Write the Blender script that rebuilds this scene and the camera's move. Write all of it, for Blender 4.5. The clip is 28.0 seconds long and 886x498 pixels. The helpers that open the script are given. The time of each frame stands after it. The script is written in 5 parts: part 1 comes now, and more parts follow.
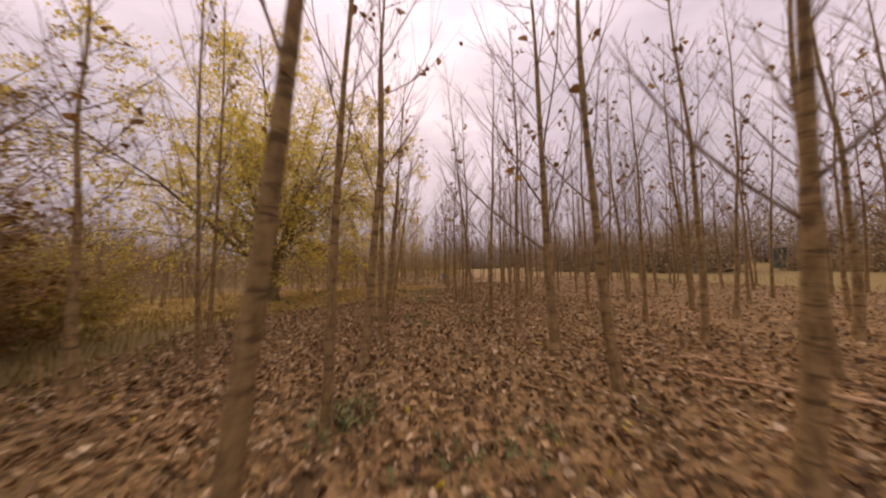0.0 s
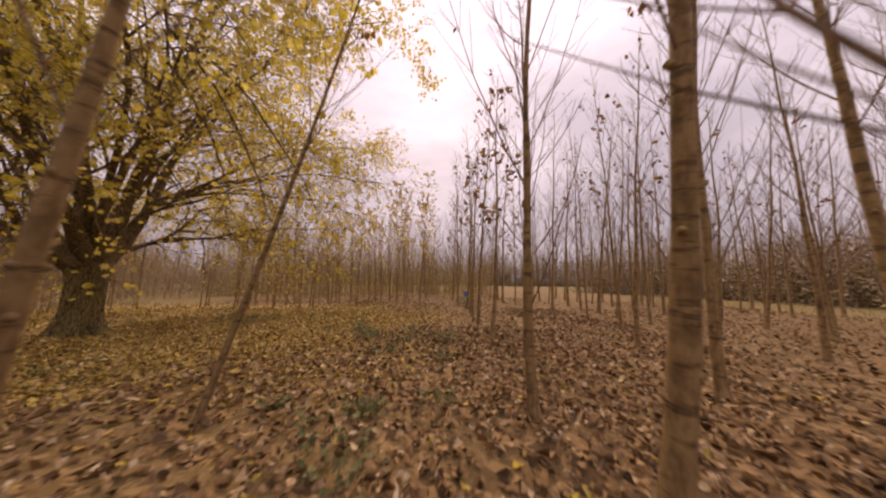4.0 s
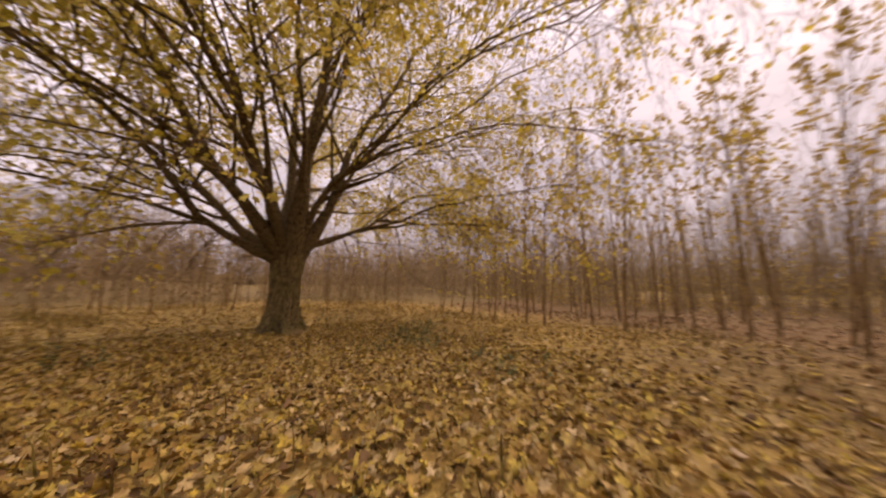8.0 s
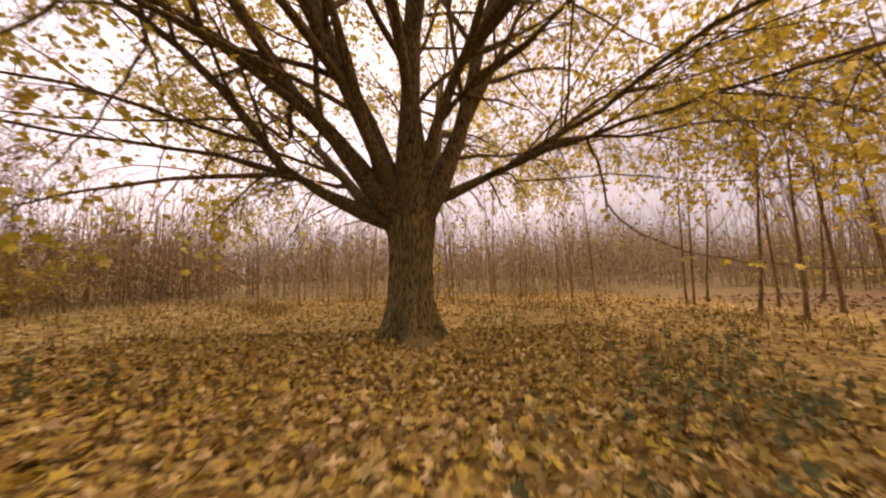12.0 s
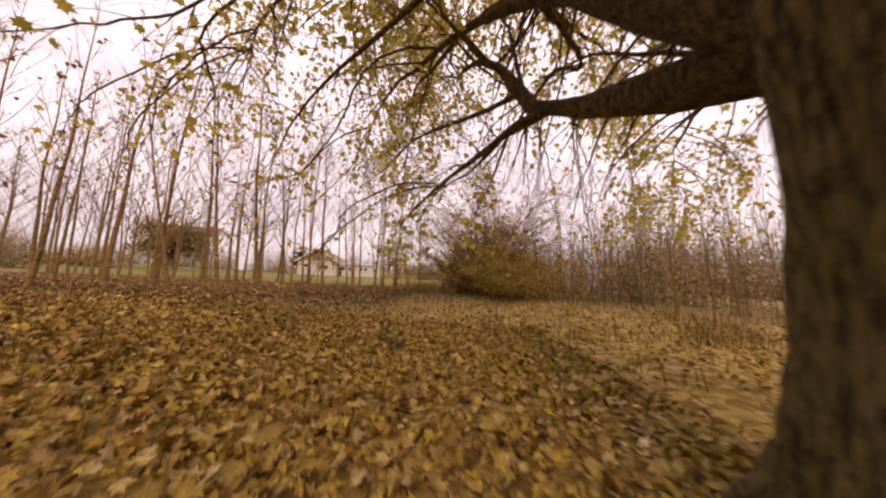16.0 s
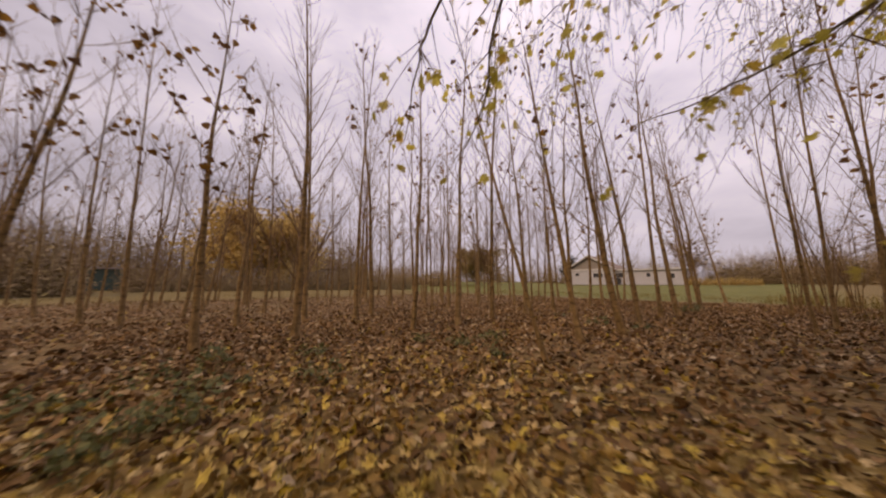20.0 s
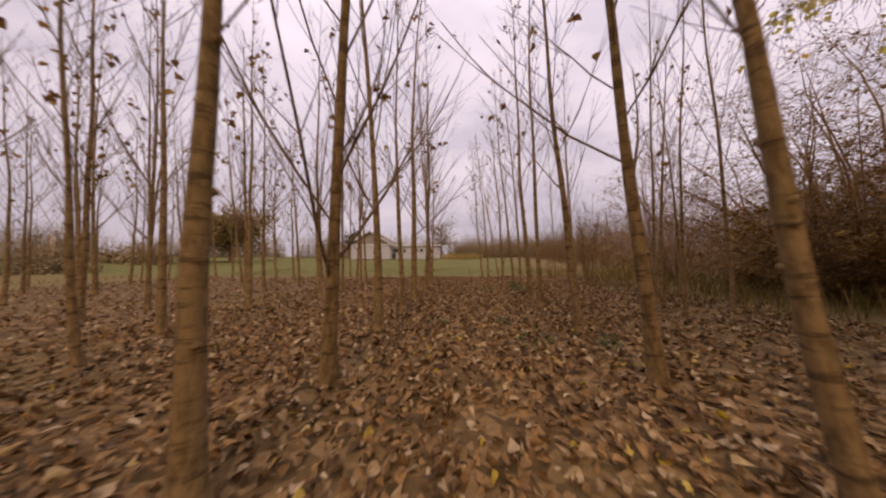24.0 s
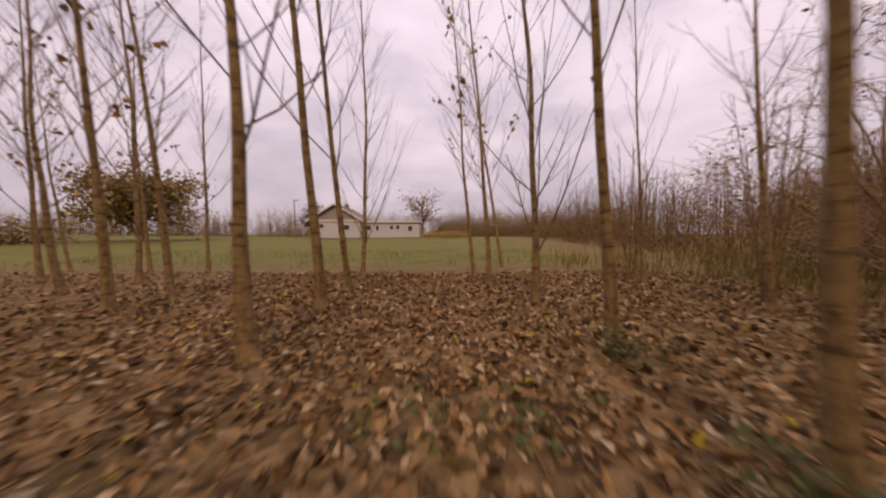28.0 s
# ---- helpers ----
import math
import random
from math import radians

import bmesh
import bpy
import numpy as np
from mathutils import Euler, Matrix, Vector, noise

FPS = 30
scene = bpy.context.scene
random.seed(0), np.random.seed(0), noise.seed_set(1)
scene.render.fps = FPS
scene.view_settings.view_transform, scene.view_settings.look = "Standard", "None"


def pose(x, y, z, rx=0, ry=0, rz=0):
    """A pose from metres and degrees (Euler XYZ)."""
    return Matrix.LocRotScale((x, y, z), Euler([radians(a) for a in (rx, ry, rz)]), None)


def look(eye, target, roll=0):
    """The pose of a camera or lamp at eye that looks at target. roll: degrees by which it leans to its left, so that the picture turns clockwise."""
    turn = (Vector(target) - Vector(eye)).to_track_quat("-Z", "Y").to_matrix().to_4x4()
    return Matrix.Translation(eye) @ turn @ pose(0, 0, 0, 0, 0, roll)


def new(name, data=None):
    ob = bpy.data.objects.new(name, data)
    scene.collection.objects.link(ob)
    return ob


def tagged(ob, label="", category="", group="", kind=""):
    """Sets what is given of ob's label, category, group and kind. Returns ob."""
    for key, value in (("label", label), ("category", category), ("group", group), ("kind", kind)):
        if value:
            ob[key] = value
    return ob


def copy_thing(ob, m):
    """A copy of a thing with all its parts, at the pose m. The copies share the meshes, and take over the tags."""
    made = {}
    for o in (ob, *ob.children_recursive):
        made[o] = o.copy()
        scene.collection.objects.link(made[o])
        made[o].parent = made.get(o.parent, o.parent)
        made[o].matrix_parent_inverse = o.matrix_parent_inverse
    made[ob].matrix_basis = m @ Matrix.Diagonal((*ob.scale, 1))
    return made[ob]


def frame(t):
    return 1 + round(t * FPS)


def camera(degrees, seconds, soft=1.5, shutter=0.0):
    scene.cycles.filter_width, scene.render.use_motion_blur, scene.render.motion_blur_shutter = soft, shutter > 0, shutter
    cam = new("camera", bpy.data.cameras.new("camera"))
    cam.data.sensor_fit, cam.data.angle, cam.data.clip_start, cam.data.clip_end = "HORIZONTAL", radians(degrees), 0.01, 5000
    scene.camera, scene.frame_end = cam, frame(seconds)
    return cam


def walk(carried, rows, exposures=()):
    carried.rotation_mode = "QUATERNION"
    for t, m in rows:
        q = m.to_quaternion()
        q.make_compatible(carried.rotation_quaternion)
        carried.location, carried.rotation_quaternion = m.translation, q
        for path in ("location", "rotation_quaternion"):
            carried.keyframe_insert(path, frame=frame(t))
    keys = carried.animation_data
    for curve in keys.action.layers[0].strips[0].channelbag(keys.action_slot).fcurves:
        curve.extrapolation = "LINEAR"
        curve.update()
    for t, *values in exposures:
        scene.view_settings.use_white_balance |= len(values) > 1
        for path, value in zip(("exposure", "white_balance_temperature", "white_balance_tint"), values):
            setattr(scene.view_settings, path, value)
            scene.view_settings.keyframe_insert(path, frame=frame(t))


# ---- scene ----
cam = camera(117.2, 28.0, soft=2.2, shutter=0.45)
PATH = [
    (0, (-0.570, 0.274, 1.063), (-0.347, 2.258, 1.182), -1.3),
    (0.5, (-0.546, 1.213, 1.189), (-0.286, 3.190, 1.326), -2.0),
    (1, (-0.461, 2.101, 1.208), (-0.208, 4.079, 1.356), -1.8),
    (1.5, (-0.383, 2.985, 1.146), (-0.142, 4.965, 1.298), -1.3),
    (2, (-0.337, 3.854, 1.077), (-0.106, 5.834, 1.241), -1.1),
    (2.5, (-0.280, 4.671, 0.976), (-0.075, 6.652, 1.155), -1.0),
    (3, (-0.189, 5.478, 0.904), (-0.004, 7.460, 1.093), -0.7),
    (3.5, (-0.015, 6.235, 0.845), (0.100, 8.221, 1.050), -0.3),
    (5.5, (0.217, 8.439, 1.056), (0.151, 10.417, 1.346), 4.5),
    (6, (0.010, 9.164, 1.050), (-0.095, 11.141, 1.337), 3.5),
    (6.5, (-0.205, 9.872, 1.134), (-0.409, 11.843, 1.408), 2.2),
    (7, (-0.383, 10.442, 0.930), (-0.952, 12.343, 1.186), 0.9),
    (7.5, (-0.564, 10.978, 0.767), (-1.75, 12.57, 1.007), 1.1),
    (8, (-0.735, 11.463, 0.724), (-2.336, 12.641, 0.946), 1.4),
    (8.5, (-0.94, 11.827, 0.722), (-2.803, 12.529, 0.914), 1.6),
    (9, (-1.189, 12.073, 0.694), (-3.148, 12.436, 0.866), 1.2),
    (9.5, (-1.458, 12.234, 0.621), (-3.446, 12.39, 0.781), 0.7),
    (10, (-1.746, 12.292, 0.508), (-3.739, 12.323, 0.663), 0.0),
    (10.5, (-2.075, 12.246, 0.512), (-4.069, 12.245, 0.668), -1.0),
    (11, (-2.42, 12.267, 0.434), (-4.414, 12.261, 0.593), -1.1),
    (11.5, (-2.831, 12.312, 0.407), (-4.824, 12.334, 0.58), -1.4),
    (13.5, (-4.531, 13.009, 0.512), (-6.499, 12.914, 0.852), -2.3),
    (14, (-4.983, 13.149, 0.487), (-6.838, 12.503, 0.861), 0.8),
    (14.5, (-5.34, 13.158, 0.228), (-6.532, 11.589, 0.566), 5.1),
    (15, (-5.505, 13.061, 0.248), (-5.897, 11.117, 0.502), 7.1),
    (15.5, (-5.493, 12.862, 0.25), (-5.472, 10.875, 0.479), 5.8),
    (16, (-5.36, 12.59, 0.349), (-5.319, 10.605, 0.595), 2.4),
    (16.5, (-5.195, 12.164, 0.381), (-4.937, 10.198, 0.641), 0.4),
    (17, (-5.058, 11.762, 0.479), (-4.206, 9.973, 0.753), 1.7),
    (17.5, (-4.916, 11.404, 0.522), (-3.553, 9.964, 0.782), 3.4),
    (18, (-4.666, 11.145, 0.533), (-2.993, 10.075, 0.775), 4.1),
    (18.5, (-4.284, 10.993, 0.465), (-2.542, 10.042, 0.715), 3.0),
    (19, (-3.796, 10.914, 0.422), (-2.096, 9.897, 0.694), 1.6),
    (19.5, (-3.246, 10.865, 0.569), (-1.608, 9.75, 0.836), 0.5),
    (20, (-2.667, 10.818, 0.669), (-1.103, 9.599, 0.929), 0.0),
    (20.5, (-2.087, 10.761, 0.631), (-0.675, 9.366, 0.877), -0.7),
    (21, (-1.519, 10.584, 0.636), (-0.330, 8.990, 0.848), -0.7),
    (21.5, (-1.041, 10.366, 0.610), (-0.091, 8.617, 0.813), -1.2),
    (22, (-0.614, 10.110, 0.584), (0.074, 8.241, 0.766), -1.4),
    (22.5, (-0.339, 9.749, 0.683), (0.172, 7.821, 0.831), -1.2),
    (24.5, (0.025, 8.019, 0.805), (0.188, 6.027, 0.855), -0.9),
    (25, (0.109, 7.448, 0.709), (0.218, 5.452, 0.758), -1.5),
    (25.5, (0.162, 6.818, 0.600), (0.234, 4.820, 0.653), -2.0),
    (26, (0.125, 6.102, 0.551), (0.185, 4.104, 0.599), -2.3),
    (26.5, (-0.004, 5.315, 0.592), (0.074, 3.316, 0.630), -2.5),
    (27, (-0.088, 4.524, 0.660), (0.010, 2.527, 0.666), -2.2),
    (27.5, (-0.121, 3.732, 0.667), (-0.008, 1.737, 0.625), -1.4),
    (28, (-0.128, 2.850, 0.733), (-0.003, 0.856, 0.639), -0.5),
]
UNIT = 1.3  # metres to one unit of the plan
walk(cam, [(t, look(Vector(eye) * UNIT, Vector(target) * UNIT, roll)) for t, eye, target, roll in PATH], exposures=[(0, 0.03, 8950, 28), (3, 0.1, 8900, 28), (5.5, 0.02, 8900, 28), (7, -0.2, 9000, 27), (8, 0.1, 9150, 27), (11, 0.5, 9900, 28), (13.5, 0.37, 9550, 27), (16, 0.25, 9350, 26), (19, -0.22, 8500, 23), (21, -0.5, 8250, 22), (25, -0.36, 8400, 26), (28, -0.4, 8550, 27)])


# ---- light ----
world = bpy.data.worlds.new("overcast_sky")
scene.world = world
world.use_nodes = True
wn, wl = world.node_tree.nodes, world.node_tree.links
wn.clear()
w_out = wn.new("ShaderNodeOutputWorld")
w_bg = wn.new("ShaderNodeBackground")
w_sky = wn.new("ShaderNodeTexSky")
w_sky.sky_type, w_sky.sun_disc = "NISHITA", False
w_sky.sun_elevation, w_sky.sun_rotation = radians(38), radians(0)
w_sky.air_density, w_sky.dust_density = 1.0, 4.0
w_co = wn.new("ShaderNodeTexCoord")
w_map = wn.new("ShaderNodeMapping")
w_map.inputs["Scale"].default_value = (1.0, 1.0, 2.6)
w_noise = wn.new("ShaderNodeTexNoise")
w_noise.inputs["Scale"].default_value, w_noise.inputs["Detail"].default_value, w_noise.inputs["Roughness"].default_value = 2.2, 5.0, 0.55
w_ramp = wn.new("ShaderNodeValToRGB")
w_ramp.color_ramp.elements[0].position, w_ramp.color_ramp.elements[0].color = 0.36, (6.3, 6.75, 8.95, 1)
w_ramp.color_ramp.elements[1].position, w_ramp.color_ramp.elements[1].color = 0.66, (9.3, 9.85, 12.6, 1)
w_mix = wn.new("ShaderNodeMix")
w_mix.data_type = "RGBA"
w_mix.inputs[0].default_value = 0.972
wl.new(w_co.outputs["Generated"], w_map.inputs[0])
wl.new(w_map.outputs[0], w_noise.inputs["Vector"])
wl.new(w_noise.outputs[0], w_ramp.inputs[0])
wl.new(w_sky.outputs[0], w_mix.inputs[6])
wl.new(w_ramp.outputs[0], w_mix.inputs[7])
w_sep = wn.new("ShaderNodeSeparateXYZ")
w_rise = wn.new("ShaderNodeMapRange")
w_rise.inputs[1].default_value, w_rise.inputs[2].default_value = 0.0, 1.0
w_rise.inputs[3].default_value, w_rise.inputs[4].default_value = 0.68, 1.7
w_mul = wn.new("ShaderNodeMix")
w_mul.data_type, w_mul.blend_type = "RGBA", "MULTIPLY"
w_mul.inputs[0].default_value = 1.0
wl.new(w_co.outputs["Generated"], w_sep.inputs[0])
wl.new(w_sep.outputs[2], w_rise.inputs[0])
wl.new(w_mix.outputs[2], w_mul.inputs[6])
wl.new(w_rise.outputs[0], w_mul.inputs[7])
# thinner cloud, brighter, in front of the sun
w_dot = wn.new("ShaderNodeVectorMath")
w_dot.operation = "DOT_PRODUCT"
w_dot.inputs[1].default_value = (0.02, 0.86, 0.51)
w_glow = wn.new("ShaderNodeMapRange")
w_glow.interpolation_type = "SMOOTHSTEP"
w_glow.inputs[1].default_value, w_glow.inputs[2].default_value = 0.8, 1.0
w_glow.inputs[3].default_value, w_glow.inputs[4].default_value = 1.0, 1.12
w_lit = wn.new("ShaderNodeMix")
w_lit.data_type, w_lit.blend_type = "RGBA", "MULTIPLY"
w_lit.inputs[0].default_value = 1.0
wl.new(w_co.outputs["Generated"], w_dot.inputs[0])
wl.new(w_dot.outputs["Value"], w_glow.inputs[0])
wl.new(w_mul.outputs[2], w_lit.inputs[6])
wl.new(w_glow.outputs[0], w_lit.inputs[7])
# the cloud is thinner towards the south
w_south = wn.new("ShaderNodeMapRange")
w_south.inputs[1].default_value, w_south.inputs[2].default_value = -0.7, 0.7
w_south.inputs[3].default_value, w_south.inputs[4].default_value = 1.27, 0.84
w_all = wn.new("ShaderNodeMix")
w_all.data_type, w_all.blend_type = "RGBA", "MULTIPLY"
w_all.inputs[0].default_value = 1.0
wl.new(w_sep.outputs[1], w_south.inputs[0])
wl.new(w_lit.outputs[2], w_all.inputs[6])
wl.new(w_south.outputs[0], w_all.inputs[7])
wl.new(w_all.outputs[2], w_bg.inputs[0])
w_bg.inputs[1].default_value = 0.085
wl.new(w_bg.outputs[0], w_out.inputs[0])

sun = new("sun", bpy.data.lights.new("sun", "SUN"))
sun.data.energy, sun.data.angle, sun.data.color = 2.1, radians(25), (1.0, 0.82, 0.6)
sun.matrix_world = look((0, 30, 24), (0, 0, 0))


# ---- materials ----
def mat(name, rough=0.85):
    m = bpy.data.materials.new(name)
    m.use_nodes = True
    b = m.node_tree.nodes["Principled BSDF"]
    b.inputs["Roughness"].default_value = rough
    b.inputs["Specular IOR Level"].default_value = 0.25
    return m, m.node_tree.nodes, m.node_tree.links, b


def ramp(nodes, stops):
    r = nodes.new("ShaderNodeValToRGB")
    e = r.color_ramp.elements
    while len(e) < len(stops):
        e.new(0.5)
    for k, (p, c) in zip(e, stops):
        k.position, k.color = p, (*c, 1)
    return r


def tex(nodes, links, kind, scale, vec=None, **more):
    n = nodes.new("ShaderNodeTex" + kind)
    n.inputs["Scale"].default_value = scale
    for k, v in more.items():
        n.inputs[k].default_value = v
    if vec is not None:
        links.new(vec, n.inputs["Vector"])
    return n


def coords(nodes, links, scale=(1, 1, 1), which="Object"):
    c = nodes.new("ShaderNodeTexCoord")
    m = nodes.new("ShaderNodeMapping")
    m.inputs["Scale"].default_value = scale
    links.new(c.outputs[which], m.inputs[0])
    return m.outputs[0]


def blend(nodes, links, fac, a, b, mode="MIX"):
    m = nodes.new("ShaderNodeMix")
    m.data_type, m.blend_type = "RGBA", mode
    for sock, v in ((m.inputs[0], fac), (m.inputs[6], a), (m.inputs[7], b)):
        if isinstance(v, (int, float)):
            sock.default_value = v
        elif isinstance(v, tuple):
            sock.default_value = (*v, 1)
        else:
            links.new(v, sock)
    return m.outputs[2]


def bump(nodes, links, height, bsdf, strength=0.5, dist=0.02):
    b = nodes.new("ShaderNodeBump")
    b.inputs["Strength"].default_value, b.inputs["Distance"].default_value = strength, dist
    links.new(height, b.inputs["Height"])
    links.new(b.outputs[0], bsdf.inputs["Normal"])


def bark(name, light, dark, moss, scars, furrow, grain=26.0, rugged=0.0):
    """Bark: furrows along the stem, dark scar rings across it, mossy patches."""
    m, n, l, b = mat(name, 0.9)
    along = tex(n, l, "Noise", grain, coords(n, l, (1, 1, furrow)), Detail=6.0, Roughness=0.65)
    patch = tex(n, l, "Noise", 3.5, coords(n, l), Detail=3.0)
    ring = tex(n, l, "Noise", 4.0, coords(n, l, (0.7, 0.7, 4.5)), Detail=4.0, Roughness=0.7)
    base = ramp(n, [(0.38, dark), (0.54, light), (0.75, tuple(min(1, c * 1.25) for c in light))])
    l.new(along.outputs[0], base.inputs[0])
    rr = ramp(n, [(0.53, (0, 0, 0)), (0.6, (scars,) * 3)])
    l.new(ring.outputs[0], rr.inputs[0])
    mr = ramp(n, [(0.45, (0, 0, 0)), (0.7, (0.6, 0.6, 0.6))])
    l.new(patch.outputs[0], mr.inputs[0])
    c = blend(n, l, mr.outputs[0], base.outputs[0], moss)
    c = blend(n, l, rr.outputs[0], c, tuple(v * 0.35 for v in dark))
    rise = along.outputs[0]
    if rugged:
        # old bark: coarse plates parted by deep dark cracks
        plates = tex(n, l, "Noise", 58.0, coords(n, l, (1, 1, max(furrow, 0.12))), Detail=8.0, Roughness=0.75, Distortion=0.4)
        pr = ramp(n, [(0.43, (1, 1, 1)), (0.495, (0, 0, 0))])
        l.new(plates.outputs[0], pr.inputs[0])
        deep = n.new("ShaderNodeMath")
        deep.operation = "MULTIPLY"
        deep.inputs[1].default_value = rugged
        l.new(pr.outputs[0], deep.inputs[0])
        c = blend(n, l, deep.outputs[0], c, tuple(v * 0.45 for v in dark))
        both = n.new("ShaderNodeMath")
        both.operation = "ADD"
        l.new(along.outputs[0], both.inputs[0])
        l.new(plates.outputs[0], both.inputs[1])
        rise = both.outputs[0]
    l.new(c, b.inputs["Base Color"])
    bump(n, l, rise, b, 1.0, 0.035 if rugged else 0.02)
    return m


def leafy(name, stops, rough=0.7, trans=0.0, hue=0.0):
    """Leaves: one tint a leaf, mottled."""
    m, n, l, b = mat(name, rough)
    g = n.new("ShaderNodeNewGeometry")
    r = ramp(n, stops)
    l.new(g.outputs["Random Per Island"], r.inputs[0])
    sp = tex(n, l, "Noise", 38.0, coords(n, l), Detail=3.0)
    sr = ramp(n, [(0.3, (0.62, 0.58, 0.55)), (0.7, (1.12, 1.12, 1.1))])
    l.new(sp.outputs[0], sr.inputs[0])
    c = blend(n, l, 1.0, r.outputs[0], sr.outputs[0], "MULTIPLY")
    l.new(c, b.inputs["Base Color"])
    if trans:
        t = n.new("ShaderNodeBsdfTranslucent")
        l.new(c, t.inputs[0])
        s = n.new("ShaderNodeMixShader")
        s.inputs[0].default_value = trans
        l.new(b.outputs[0], s.inputs[1])
        l.new(t.outputs[0], s.inputs[2])
        l.new(s.outputs[0], n["Material Output"].inputs[0])
    return m


M = {}
M["poplar_bark"] = bark("poplar_bark", (0.275, 0.175, 0.078), (0.14, 0.086, 0.037), (0.2, 0.142, 0.052), 0.7, 0.35)
M["twig"] = bark("twig_bark", (0.212, 0.134, 0.080), (0.117, 0.073, 0.044), (0.170, 0.114, 0.056), 0.3, 0.3)
M["maple_bark"] = bark("maple_bark", (0.34, 0.255, 0.112), (0.075, 0.05, 0.023), (0.25, 0.21, 0.065), 0.0, 0.16, 60.0, 0.75)
# root bark: its near-black tone paints the shaded crevices at the maple's foot
M["root_bark"] = bark("root_bark", (0.13, 0.088, 0.045), (0.018, 0.012, 0.008), (0.1, 0.085, 0.03), 0.5, 0.5, 34.0)
M["moss_bark"] = bark("moss_bark", (0.24, 0.165, 0.07), (0.12, 0.078, 0.035), (0.2, 0.16, 0.045), 0.2, 0.9, 60.0)
M["limb_bark"] = bark("limb_bark", (0.235, 0.165, 0.076), (0.048, 0.031, 0.016), (0.17, 0.13, 0.05), 0.0, 0.3, 46.0, 0.65)
M["brush_twig"] = bark("brush_twig", (0.382, 0.242, 0.140), (0.212, 0.131, 0.072), (0.286, 0.184, 0.080), 0.2, 0.3)
M["poplar_litter"] = leafy("poplar_litter", [(0.0, (0.0576, 0.0307, 0.0125)), (0.2, (0.154, 0.0845, 0.0336)), (0.42, (0.278, 0.158, 0.0653)), (0.6, (0.355, 0.211, 0.0912)), (0.74, (0.23, 0.139, 0.0672)), (0.86, (0.432, 0.298, 0.163)), (0.97, (0.499, 0.384, 0.25)), (0.994, (0.403, 0.288, 0.0288))])
M["maple_litter"] = leafy("maple_litter", [(0.0, (0.111, 0.0649, 0.0224)), (0.12, (0.273, 0.162, 0.048)), (0.26, (0.465, 0.296, 0.08)), (0.38, (0.646, 0.477, 0.224)), (0.46, (0.333, 0.21, 0.064)), (0.56, (0.566, 0.401, 0.088)), (0.68, (0.505, 0.363, 0.144)), (0.78, (0.667, 0.497, 0.096)), (0.88, (0.404, 0.301, 0.08)), (1.0, (0.747, 0.583, 0.328))])
M["maple_leaf"] = leafy("maple_leaf", [(0.0, (0.46, 0.39, 0.06)), (0.3, (0.67, 0.56, 0.1)), (0.6, (0.79, 0.67, 0.15)), (0.85, (0.84, 0.73, 0.25)), (0.97, (0.74, 0.5, 0.09))], 0.6, 0.76)
M["poplar_leaf"] = leafy("poplar_leaf", [(0.0, (0.125, 0.058, 0.024)), (0.6, (0.278, 0.139, 0.038)), (1.0, (0.501, 0.278, 0.057))], 0.7, 0.25)
M["young_leaf"] = leafy("young_leaf", [(0.0, (0.36, 0.24, 0.06)), (0.5, (0.58, 0.42, 0.09)), (1.0, (0.68, 0.53, 0.18))], 0.7, 0.55)
M["green_leaf"] = leafy("green_leaf", [(0.0, (0.11, 0.125, 0.05)), (0.6, (0.17, 0.185, 0.075)), (1.0, (0.29, 0.27, 0.1))], 0.6, 0.3)
M["grass"] = leafy("grass_blade", [(0.0, (0.139, 0.099, 0.029)), (0.4, (0.264, 0.174, 0.052)), (0.75, (0.181, 0.162, 0.038)), (1.0, (0.418, 0.267, 0.105))], 0.8, 0.2)
M["brush"] = leafy("brush", [(0.0, (0.2, 0.145, 0.085)), (0.5, (0.31, 0.23, 0.135)), (0.85, (0.38, 0.285, 0.16)), (1.0, (0.46, 0.36, 0.15))], 0.9)
M["shrub_leaf"] = leafy("shrub_leaf", [(0.0, (0.26, 0.17, 0.055)), (0.35, (0.46, 0.34, 0.08)), (0.65, (0.6, 0.48, 0.09)), (1.0, (0.7, 0.6, 0.13))], 0.75, 0.4)
M["hawthorn_leaf"] = leafy("hawthorn_leaf", [(0.0, (0.16, 0.082, 0.022)), (0.5, (0.27, 0.15, 0.042)), (0.85, (0.35, 0.205, 0.055)), (1.0, (0.46, 0.33, 0.06))], 0.75, 0.25)
M["willow_leaf"] = leafy("willow_leaf", [(0.0, (0.23, 0.165, 0.07)), (0.6, (0.34, 0.25, 0.1)), (1.0, (0.46, 0.33, 0.13))], 0.8)
M["amber_leaf"] = leafy("amber_leaf", [(0.0, (0.48, 0.34, 0.12)), (0.6, (0.68, 0.5, 0.18)), (1.0, (0.78, 0.6, 0.26))], 0.8, 0.55)
M["dark_green"] = leafy("conifer_needles", [(0.0, (0.025, 0.030, 0.017)), (1.0, (0.070, 0.072, 0.038))], 0.8)


def plain(name, col, rough=0.8, var=0.18, scale=6.0):
    m, n, l, b = mat(name, rough)
    t = tex(n, l, "Noise", scale, coords(n, l), Detail=5.0, Roughness=0.6)
    r = ramp(n, [(0.25, tuple(c * (1 - var) for c in col)), (0.75, tuple(min(1, c * (1 + var)) for c in col))])
    l.new(t.outputs[0], r.inputs[0])
    l.new(r.outputs[0], b.inputs["Base Color"])
    bump(n, l, t.outputs[0], b, 0.2, 0.01)
    return m


